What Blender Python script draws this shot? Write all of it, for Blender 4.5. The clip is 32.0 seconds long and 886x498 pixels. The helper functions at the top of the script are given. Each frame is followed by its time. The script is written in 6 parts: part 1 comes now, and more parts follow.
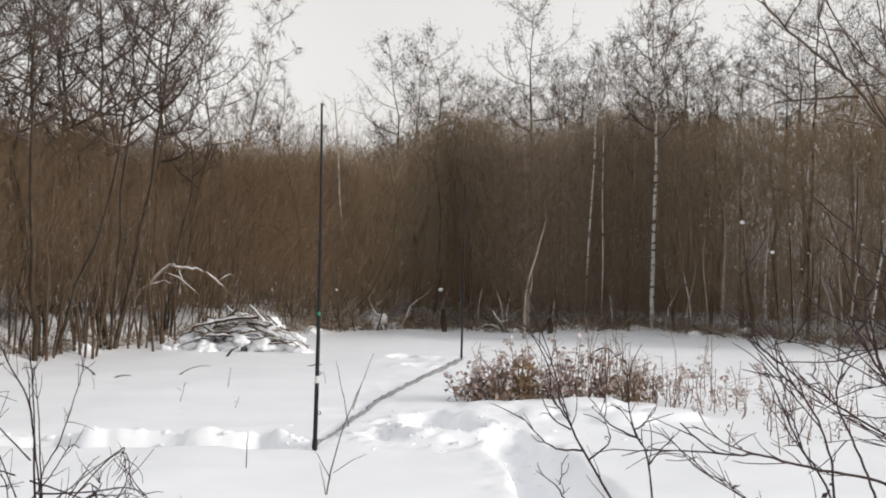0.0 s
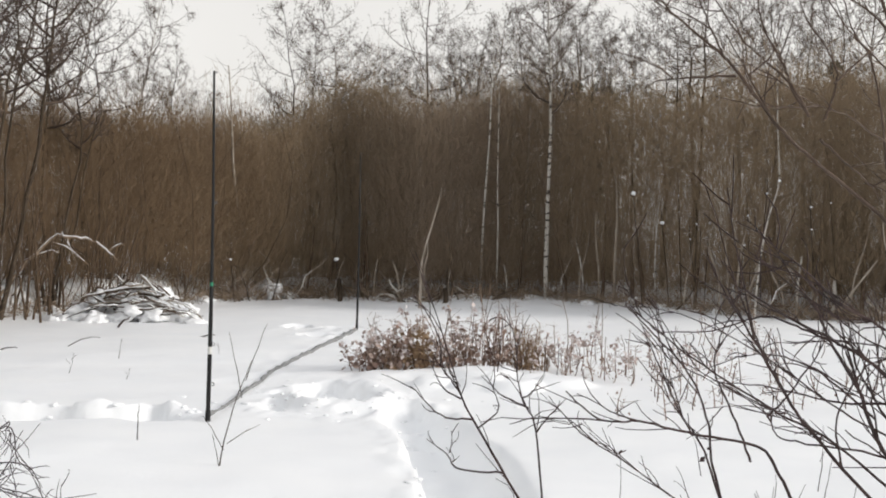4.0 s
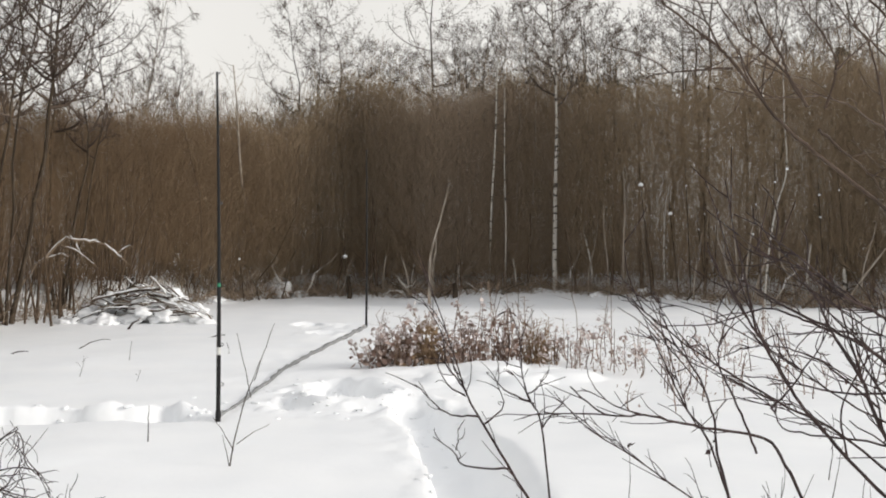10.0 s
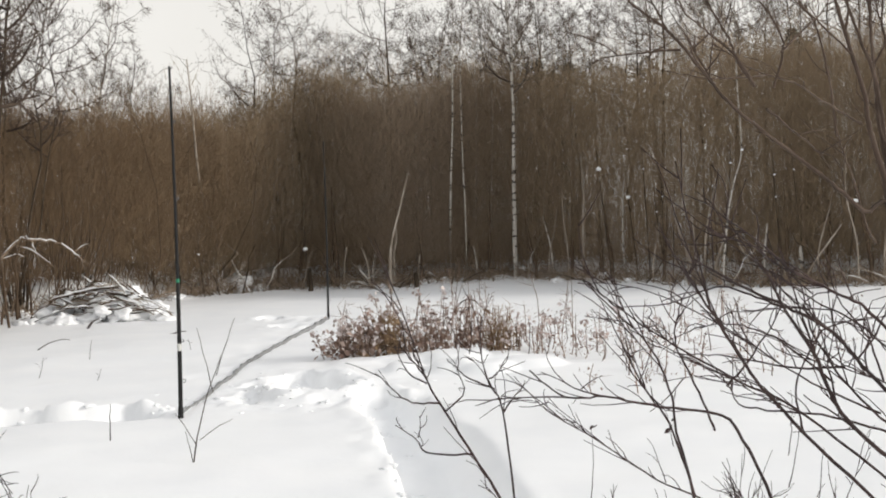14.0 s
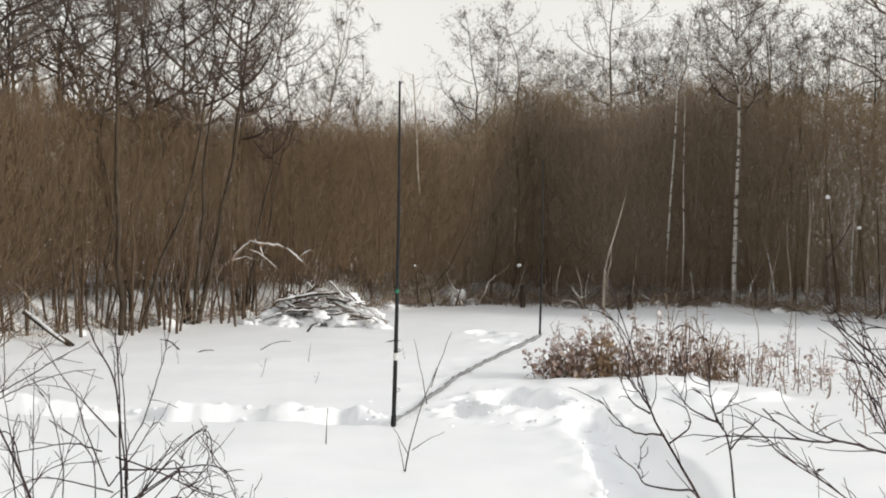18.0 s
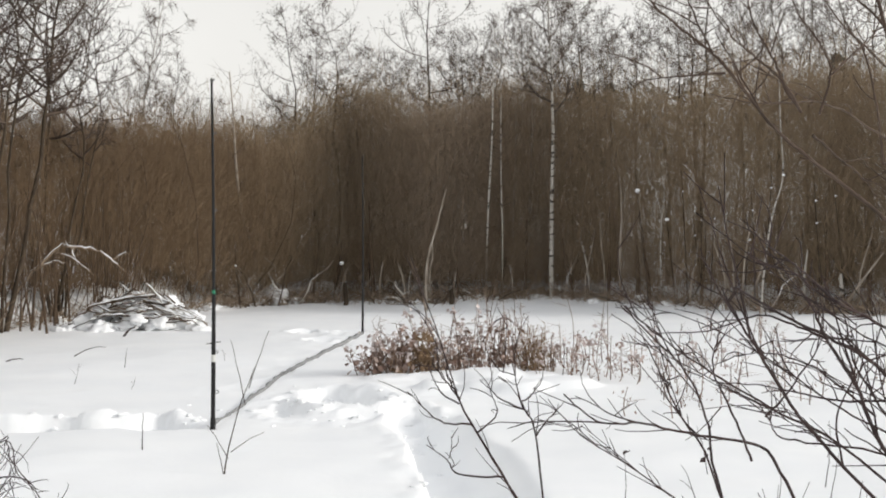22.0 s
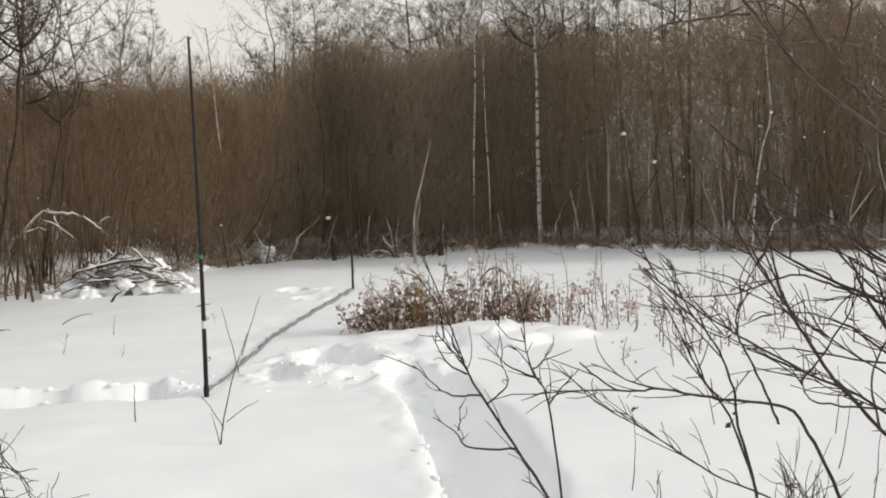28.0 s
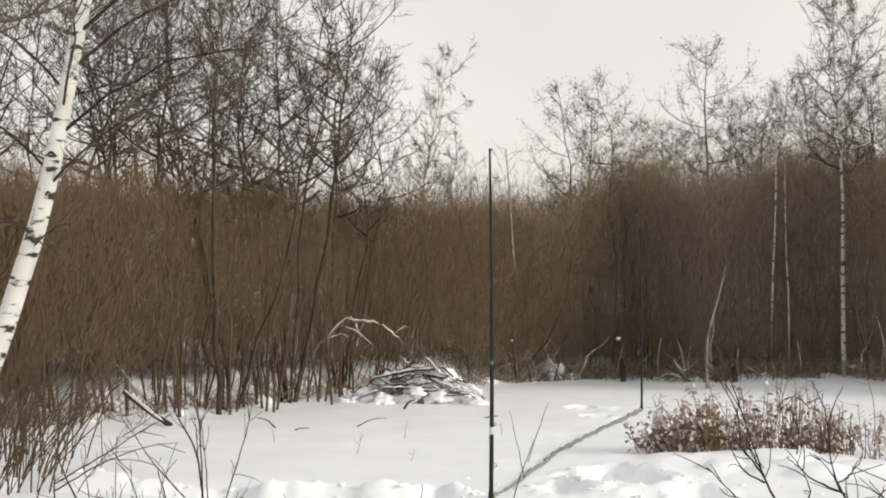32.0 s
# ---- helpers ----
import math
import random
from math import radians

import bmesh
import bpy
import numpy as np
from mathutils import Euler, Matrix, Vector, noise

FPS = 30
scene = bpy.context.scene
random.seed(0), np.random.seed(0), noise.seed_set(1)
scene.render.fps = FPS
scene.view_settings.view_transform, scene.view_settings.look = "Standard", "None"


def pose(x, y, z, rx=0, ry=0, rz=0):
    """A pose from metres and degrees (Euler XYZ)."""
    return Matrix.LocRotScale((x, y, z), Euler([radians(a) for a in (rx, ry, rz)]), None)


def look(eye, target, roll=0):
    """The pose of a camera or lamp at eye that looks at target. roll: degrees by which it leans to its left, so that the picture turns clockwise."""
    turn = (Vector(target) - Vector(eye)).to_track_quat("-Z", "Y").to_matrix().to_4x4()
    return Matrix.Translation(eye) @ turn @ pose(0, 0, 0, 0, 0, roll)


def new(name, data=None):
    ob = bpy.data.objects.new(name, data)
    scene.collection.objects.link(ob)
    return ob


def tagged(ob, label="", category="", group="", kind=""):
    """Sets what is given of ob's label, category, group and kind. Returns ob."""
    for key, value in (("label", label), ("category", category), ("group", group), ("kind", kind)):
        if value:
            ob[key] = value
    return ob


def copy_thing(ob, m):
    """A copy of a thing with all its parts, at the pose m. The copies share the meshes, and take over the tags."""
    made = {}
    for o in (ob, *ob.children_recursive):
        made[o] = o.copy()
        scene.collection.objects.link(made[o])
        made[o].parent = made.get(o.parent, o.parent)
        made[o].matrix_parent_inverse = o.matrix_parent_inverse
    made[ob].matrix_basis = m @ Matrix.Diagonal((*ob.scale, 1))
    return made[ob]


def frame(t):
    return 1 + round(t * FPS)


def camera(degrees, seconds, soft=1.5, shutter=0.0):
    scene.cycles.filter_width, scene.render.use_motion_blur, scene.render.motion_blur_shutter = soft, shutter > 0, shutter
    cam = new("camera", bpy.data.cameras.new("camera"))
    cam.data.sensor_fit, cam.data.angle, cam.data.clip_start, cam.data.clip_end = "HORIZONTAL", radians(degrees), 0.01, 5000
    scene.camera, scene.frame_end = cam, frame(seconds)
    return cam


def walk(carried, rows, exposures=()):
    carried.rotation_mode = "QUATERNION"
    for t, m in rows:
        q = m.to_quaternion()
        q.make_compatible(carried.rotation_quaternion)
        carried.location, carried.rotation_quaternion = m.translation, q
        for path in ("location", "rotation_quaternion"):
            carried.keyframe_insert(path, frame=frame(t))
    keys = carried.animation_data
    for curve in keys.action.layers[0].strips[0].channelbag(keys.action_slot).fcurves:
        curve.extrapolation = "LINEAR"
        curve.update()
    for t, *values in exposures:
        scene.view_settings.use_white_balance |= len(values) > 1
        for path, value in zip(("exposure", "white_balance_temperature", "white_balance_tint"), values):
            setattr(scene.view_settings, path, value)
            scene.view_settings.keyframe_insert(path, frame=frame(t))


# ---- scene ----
cam = camera(42.0, 32.0, soft=1.9)
PATH = [
    (0, (-0.038, 0.141, 1.452), (-0.148, 2.138, 1.49), 0.6),
    (0.5, (-0.037, 0.118, 1.456), (-0.074, 2.118, 1.441), 0.6),
    (1, (-0.027, 0.121, 1.454), (0.046, 2.119, 1.385), 0.5),
    (1.5, (-0.022, 0.116, 1.457), (0.087, 2.112, 1.404), 0.3),
    (2, (-0.023, 0.111, 1.457), (0.065, 2.109, 1.425), 0.3),
    (2.5, (-0.021, 0.102, 1.461), (0.052, 2.101, 1.444), 0.3),
    (4.5, (-0.02, 0.11, 1.461), (0.052, 2.109, 1.448), 0.8),
    (5, (-0.02, 0.104, 1.463), (0.055, 2.103, 1.441), 0.9),
    (5.5, (-0.015, 0.106, 1.463), (0.076, 2.103, 1.472), 0.6),
    (6, (-0.017, 0.109, 1.465), (0.096, 2.106, 1.419), 0.8),
    (6.5, (-0.022, 0.095, 1.461), (0.011, 2.094, 1.413), 1.4),
    (7, (-0.014, 0.107, 1.46), (0.025, 2.105, 1.383), 1.1),
    (7.5, (-0.013, 0.108, 1.457), (-0.005, 2.106, 1.373), 1.3),
    (8, (-0.005, 0.115, 1.459), (0.032, 2.11, 1.316), 0.8),
    (8.5, (-0.009, 0.096, 1.468), (0.02, 2.094, 1.392), 0.5),
    (9, (-0.004, 0.08, 1.469), (0.038, 2.079, 1.411), -0.1),
    (9.5, (0.006, 0.118, 1.469), (0.076, 2.116, 1.404), -0.2),
    (10, (0.005, 0.108, 1.47), (0.058, 2.107, 1.448), -0.5),
    (10.5, (0.007, 0.109, 1.467), (0.071, 2.108, 1.448), -0.5),
    (11, (0.004, 0.105, 1.466), (0.059, 2.104, 1.435), -0.7),
    (11.5, (0.002, 0.104, 1.465), (0.059, 2.103, 1.434), -0.5),
    (12, (0.006, 0.104, 1.464), (0.06, 2.103, 1.438), -0.6),
    (12.5, (0.014, 0.106, 1.464), (0.122, 2.102, 1.43), -1.0),
    (13, (0.019, 0.097, 1.466), (0.139, 2.093, 1.431), -1.8),
    (13.5, (0.018, 0.096, 1.465), (0.149, 2.091, 1.416), -1.9),
    (14, (0.019, 0.1, 1.465), (0.139, 2.096, 1.423), -2.1),
    (14.5, (0.016, 0.104, 1.463), (0.126, 2.1, 1.409), -1.8),
    (15, (0.017, 0.106, 1.463), (0.121, 2.103, 1.413), -1.9),
    (15.5, (0.001, 0.147, 1.434), (-0.046, 2.145, 1.517), 0.6),
    (17.5, (-0.036, 0.159, 1.466), (-0.261, 2.146, 1.492), 1.2),
    (18, (-0.036, 0.158, 1.476), (-0.281, 2.143, 1.469), 0.6),
    (18.5, (-0.036, 0.161, 1.474), (-0.223, 2.149, 1.354), 0.4),
    (19, (-0.003, 0.152, 1.469), (-0.051, 2.152, 1.441), -1.5),
    (19.5, (0.01, 0.135, 1.471), (0.0, 2.133, 1.373), -0.6),
    (20, (0.01, 0.123, 1.467), (-0.059, 2.117, 1.333), -0.0),
    (20.5, (0.007, 0.117, 1.464), (-0.086, 2.109, 1.308), 0.4),
    (21, (0.018, 0.132, 1.467), (-0.022, 2.13, 1.389), -0.4),
    (21.5, (0.02, 0.133, 1.47), (0.011, 2.133, 1.464), -0.7),
    (22, (0.02, 0.132, 1.471), (0.078, 2.131, 1.46), -0.6),
    (22.5, (0.024, 0.12, 1.467), (0.108, 2.117, 1.535), -0.8),
    (23, (0.006, 0.134, 1.471), (0.139, 2.129, 1.525), -0.7),
    (23.5, (-0.003, 0.142, 1.479), (0.135, 2.137, 1.522), -0.4),
    (24, (-0.017, 0.173, 1.488), (0.106, 2.169, 1.509), -0.1),
    (24.5, (-0.027, 0.197, 1.495), (0.066, 2.195, 1.487), -0.2),
    (26.5, (-0.076, 0.417, 1.474), (0.015, 2.414, 1.462), 0.3),
    (27, (-0.081, 0.379, 1.468), (-0.024, 2.378, 1.443), -0.5),
    (27.5, (-0.065, 0.369, 1.499), (-0.062, 2.368, 1.445), -1.8),
    (28, (-0.022, 0.356, 1.515), (0.058, 2.352, 1.415), -2.8),
    (28.5, (-0.009, 0.35, 1.482), (0.08, 2.348, 1.464), -2.6),
    (29, (-0.01, 0.355, 1.442), (0.015, 2.355, 1.47), -1.7),
    (29.5, (-0.024, 0.343, 1.418), (-0.238, 2.328, 1.525), -0.0),
    (30, (-0.063, 0.328, 1.405), (-0.391, 2.292, 1.586), 0.4),
    (30.5, (-0.08, 0.343, 1.423), (-0.484, 2.292, 1.619), 0.4),
    (31, (-0.102, 0.332, 1.435), (-0.559, 2.272, 1.595), -0.0),
    (31.5, (-0.082, 0.344, 1.425), (-0.486, 2.299, 1.538), 0.1),
    (32, (-0.039, 0.373, 1.419), (-0.449, 2.327, 1.546), -0.5),
]
EXPOSURES = [(0, -0.03, 6500, 11.5), (1, -0.05, 6510, 11.2), (2, 0, 6530, 11), (5, 0.02, 6570, 10.2), (6, -0.05, 6580, 10), (7, -0.15, 6590, 10), (8, -0.38, 6600, 10), (8.5, -0.3, 6600, 10), (9, -0.08, 6610, 10), (10, 0, 6620, 10), (11, 0.02, 6630, 10), (13, 0.05, 6650, 10), (15, 0.02, 6640, 9.5), (18, 0.05, 6620, 8.8), (19, 0.05, 6620, 8.5), (20, -0.45, 6450, 8), (21, -0.37, 6500, 8.8), (22, 0.05, 6550, 9.5), (23, 0.12, 6650, 9.5), (24, 0.17, 6750, 9.5), (27, 0.05, 6700, 8.5), (28, -0.1, 6720, 8.5), (29, 0.12, 6730, 8.5), (29.5, -0.02, 6740, 8.5), (30, -0.15, 6750, 8.5), (30.5, -0.25, 6750, 8.8), (31, -0.24, 6750, 9), (31.5, -0.04, 6750, 9.2), (32, 0, 6750, 9.5)]
walk(cam, [(t, look(eye, target, roll)) for t, eye, target, roll in PATH], EXPOSURES)

# ---- light ----
world = bpy.data.worlds.new("winter_sky")
scene.world = world
world.use_nodes = True
wn, wl = world.node_tree.nodes, world.node_tree.links
wn.clear()
sky = wn.new("ShaderNodeTexSky")
sky.sky_type, sky.sun_disc = "NISHITA", False
SUN_AZ, SUN_EL = radians(104), radians(22)      # clockwise from +y, above the horizon
sky.sun_elevation, sky.sun_rotation = SUN_EL, SUN_AZ
sky.dust_density, sky.air_density, sky.ozone_density = 6.0, 1.0, 1.0
sky_level = wn.new("ShaderNodeMix")              # thin overcast in front of the clear sky
sky_level.data_type = "RGBA"
sky_level.inputs["Factor"].default_value = 0.92
veil = wn.new("ShaderNodeValToRGB")               # pale haze low down, bluer cloud overhead
veil.color_ramp.elements[0].position, veil.color_ramp.elements[0].color = 0.0, (0.86, 0.845, 0.81, 1)
veil.color_ramp.elements[1].position, veil.color_ramp.elements[1].color = 0.95, (0.645, 0.67, 0.71, 1)
veil.color_ramp.elements.new(0.42).color = (0.82, 0.815, 0.80, 1)
sky_co, sky_up = wn.new("ShaderNodeTexCoord"), wn.new("ShaderNodeSeparateXYZ")
wl.new(sky_co.outputs["Generated"], sky_up.inputs["Vector"])
wl.new(sky_up.outputs["Z"], veil.inputs["Fac"])
gain = wn.new("ShaderNodeVectorMath")
gain.operation = "SCALE"
gain.inputs["Scale"].default_value = 10.0
cloud, cloud_range, clouded = wn.new("ShaderNodeTexNoise"), wn.new("ShaderNodeMapRange"), wn.new("ShaderNodeVectorMath")
cloud.inputs["Scale"].default_value, cloud.inputs["Detail"].default_value = 3.2, 5
cloud_range.inputs["From Min"].default_value, cloud_range.inputs["From Max"].default_value = 0.3, 0.7
cloud_range.inputs["To Min"].default_value, cloud_range.inputs["To Max"].default_value = 0.94, 1.06
clouded.operation = "SCALE"
wl.new(sky_co.outputs["Generated"], cloud.inputs["Vector"])
wl.new(cloud.outputs["Fac"], cloud_range.inputs["Value"])
wl.new(veil.outputs["Color"], clouded.inputs[0])
wl.new(cloud_range.outputs["Result"], clouded.inputs["Scale"])
wl.new(clouded.outputs["Vector"], gain.inputs[0])
wl.new(gain.outputs["Vector"], sky_level.inputs["B"])
back = wn.new("ShaderNodeBackground")
back.inputs["Strength"].default_value = 0.108
wout = wn.new("ShaderNodeOutputWorld")
wl.new(sky.outputs["Color"], sky_level.inputs["A"])
wl.new(sky_level.outputs["Result"], back.inputs["Color"])
wl.new(back.outputs["Background"], wout.inputs["Surface"])

sun_data = bpy.data.lights.new("sun", "SUN")
sun_data.energy, sun_data.angle, sun_data.color = 2.1, radians(12), (1.0, 0.965, 0.915)
sun = new("sun", sun_data)
sun_dir = Vector((math.sin(SUN_AZ) * math.cos(SUN_EL), math.cos(SUN_AZ) * math.cos(SUN_EL), math.sin(SUN_EL)))
sun.matrix_world = look(tuple(sun_dir * 50), (0, 0, 0))


# ---- materials ----
def material(name, colors, rough=0.85, scale=6.0, stretch=(1, 1, 1), bump=0.25, bump_scale=None, island=False, subsurface=0.0):
    """A matt surface whose colour runs through colors by noise, and from piece to piece."""
    mat = bpy.data.materials.new(name)
    mat.use_nodes = True
    n, l = mat.node_tree.nodes, mat.node_tree.links
    p = n["Principled BSDF"]
    p.inputs["Roughness"].default_value = rough
    p.inputs["Specular IOR Level"].default_value = 0.25
    co = n.new("ShaderNodeTexCoord")
    mp = n.new("ShaderNodeMapping")
    mp.inputs["Scale"].default_value = stretch
    l.new(co.outputs["Object"], mp.inputs["Vector"])
    tx = n.new("ShaderNodeTexNoise")
    tx.inputs["Scale"].default_value, tx.inputs["Detail"].default_value = scale, 6
    l.new(mp.outputs["Vector"], tx.inputs["Vector"])
    ramp = n.new("ShaderNodeValToRGB")
    els = ramp.color_ramp.elements
    while len(els) < len(colors):
        els.new(0.5)
    for i, c in enumerate(colors):
        els[i].position, els[i].color = 0.3 + 0.4 * i / max(1, len(colors) - 1), (*c, 1)
    fac = tx.outputs["Fac"]
    if island:
        geo = n.new("ShaderNodeNewGeometry")
        add = n.new("ShaderNodeMath")
        add.operation = "MULTIPLY_ADD"
        add.inputs[1].default_value = 0.5
        l.new(geo.outputs["Random Per Island"], add.inputs[0])
        half = n.new("ShaderNodeMath")
        half.operation = "MULTIPLY"
        half.inputs[1].default_value = 0.55
        l.new(fac, half.inputs[0])
        l.new(half.outputs[0], add.inputs[2])
        fac = add.outputs[0]
    l.new(fac, ramp.inputs["Fac"])
    l.new(ramp.outputs["Color"], p.inputs["Base Color"])
    if bump:
        tb = n.new("ShaderNodeTexNoise")
        tb.inputs["Scale"].default_value, tb.inputs["Detail"].default_value = bump_scale or scale * 4, 8
        l.new(mp.outputs["Vector"], tb.inputs["Vector"])
        b = n.new("ShaderNodeBump")
        b.inputs["Strength"].default_value, b.inputs["Distance"].default_value = bump, 0.02
        l.new(tb.outputs["Fac"], b.inputs["Height"])
        l.new(b.outputs["Normal"], p.inputs["Normal"])
    if subsurface:
        p.inputs["Subsurface Weight"].default_value = subsurface
        p.inputs["Subsurface Radius"].default_value = (0.03, 0.04, 0.05)
    return mat


SNOW = material("snow", [(0.85, 0.865, 0.885), (0.90, 0.91, 0.92)], 0.6, 1.3, bump=0.16, bump_scale=14)
WILLOW = material("willow_twigs", [(0.156, 0.105, 0.060), (0.176, 0.119, 0.071), (0.199, 0.136, 0.081)], 0.8, 3, island=True, bump=0)
ALDER = material("alder_twigs", [(0.293, 0.224, 0.159), (0.328, 0.250, 0.179), (0.366, 0.282, 0.207)], 0.8, 3, island=True, bump=0)
# Grey-olive twigs, also darkened in colour where the sun lights the belt too strongly.
GREY_DIMMED_ALDER = material("grey_dimmed_alder_twigs", [(0.240, 0.175, 0.111), (0.265, 0.196, 0.125), (0.299, 0.222, 0.144)], 0.8, 3, island=True, bump=0)
ALDER_STEM = material("alder_stems", [(0.188, 0.134, 0.098), (0.237, 0.174, 0.127), (0.288, 0.214, 0.159)], 0.85, 5, island=True, bump=0)
WILLOW_STEM = material("willow_stems", [(0.052, 0.035, 0.023), (0.076, 0.051, 0.033), (0.105, 0.072, 0.047)], 0.85, 5, island=True, bump=0)
BARK = material("grey_brown_bark", [(0.028, 0.020, 0.013), (0.055, 0.040, 0.027), (0.094, 0.071, 0.051)], 0.9, 9, (1, 1, 0.25), 0.6)
TWIG = material("grey_twigs", [(0.078, 0.059, 0.046), (0.107, 0.082, 0.065), (0.143, 0.113, 0.090)], 0.8, 4, island=True, bump=0)
DARK_TWIG = material("dark_twigs", [(0.046, 0.031, 0.024), (0.072, 0.051, 0.038), (0.104, 0.077, 0.059)], 0.8, 4, island=True, bump=0)
RUSSET = material("russet_stems", [(0.05, 0.032, 0.022), (0.09, 0.06, 0.04), (0.14, 0.095, 0.065)], 0.8, 5, island=True, bump=0)
SHRUB = material("shrub_bark", [(0.019, 0.011, 0.011), (0.036, 0.022, 0.020), (0.065, 0.040, 0.036)], 0.7, 14, (1, 1, 0.4), 0.4)
BROWN_STEM = material("brown_shrub_bark", [(0.046, 0.031, 0.022), (0.076, 0.051, 0.038), (0.118, 0.085, 0.065)], 0.75, 14, (1, 1, 0.4), 0.4)
STALK = material("dead_stalks", [(0.14, 0.10, 0.068), (0.23, 0.172, 0.122), (0.36, 0.285, 0.215)], 0.9, 8, island=True, bump=0)
PALE = material("pale_dead_wood", [(0.20, 0.165, 0.13), (0.34, 0.29, 0.24), (0.46, 0.41, 0.35)], 0.9, 8, (1, 1, 0.3), 0.5)
SPRUCE = material("spruce_needles", [(0.03, 0.036, 0.026), (0.055, 0.06, 0.042)], 0.8, 5, island=True, bump=0)
WEED = material("dry_weed_stalks", [(0.104, 0.068, 0.048), (0.176, 0.118, 0.085), (0.256, 0.181, 0.137)], 0.85, 8, island=True, bump=0)
LEAF = material("withered_leaves", [(0.138, 0.086, 0.067), (0.258, 0.176, 0.143), (0.423, 0.335, 0.294)], 0.85, 20, island=True, bump=0)
HEAD = material("dry_seed_heads", [(0.330, 0.266, 0.240), (0.484, 0.407, 0.384), (0.660, 0.599, 0.588)], 0.9, 20, island=True, bump=0)
TUFT = material("dry_grass", [(0.19, 0.125, 0.075), (0.30, 0.205, 0.125)], 0.85, 10, island=True, bump=0)
CARBON = material("black_rod_blank", [(0.008, 0.008, 0.009), (0.016, 0.015, 0.015)], 0.6, 30, bump=0.05)
METAL = material("dull_guide_metal", [(0.10, 0.10, 0.10), (0.2, 0.2, 0.2)], 0.4, 30, bump=0)
GREEN = material("green_binding", [(0.02, 0.16, 0.09), (0.03, 0.22, 0.12)], 0.5, 30, bump=0)
SILVER = material("pale_rod_ring", [(0.5, 0.5, 0.48), (0.6, 0.6, 0.58)], 0.4, 30, bump=0)
ROPE = material("grey_rope", [(0.207, 0.208, 0.205), (0.317, 0.320, 0.322), (0.469, 0.480, 0.497)], 0.95, 40, bump=0.8)


def birch_material(name, colors, dark):
    mat = material(name, colors, 0.75, 5, bump=0.3)
    n, l = mat.node_tree.nodes, mat.node_tree.links
    p = n["Principled BSDF"]
    white = p.inputs["Base Color"].links[0].from_socket
    co = n.new("ShaderNodeTexCoord")
    mp = n.new("ShaderNodeMapping")
    mp.inputs["Scale"].default_value = (3.0, 3.0, 9.0)
    l.new(co.outputs["Object"], mp.inputs["Vector"])
    tx = n.new("ShaderNodeTexNoise")
    tx.inputs["Scale"].default_value, tx.inputs["Detail"].default_value = 1.7, 5
    l.new(mp.outputs["Vector"], tx.inputs["Vector"])
    ramp = n.new("ShaderNodeValToRGB")
    ramp.color_ramp.elements[0].position, ramp.color_ramp.elements[1].position = dark, dark + 0.07
    l.new(tx.outputs["Fac"], ramp.inputs["Fac"])
    mix = n.new("ShaderNodeMix")
    mix.data_type = "RGBA"
    mix.inputs["B"].default_value = (0.045, 0.036, 0.03, 1)
    l.new(ramp.outputs["Color"], mix.inputs["Factor"])
    l.new(white, mix.inputs["A"])
    l.new(mix.outputs["Result"], p.inputs["Base Color"])
    return mat


BIRCH = birch_material("birch_bark", [(0.60, 0.575, 0.53), (0.74, 0.72, 0.68)], 0.57)
GREY_BIRCH = birch_material("grey_birch_bark", [(0.36, 0.33, 0.29), (0.52, 0.49, 0.45)], 0.55)


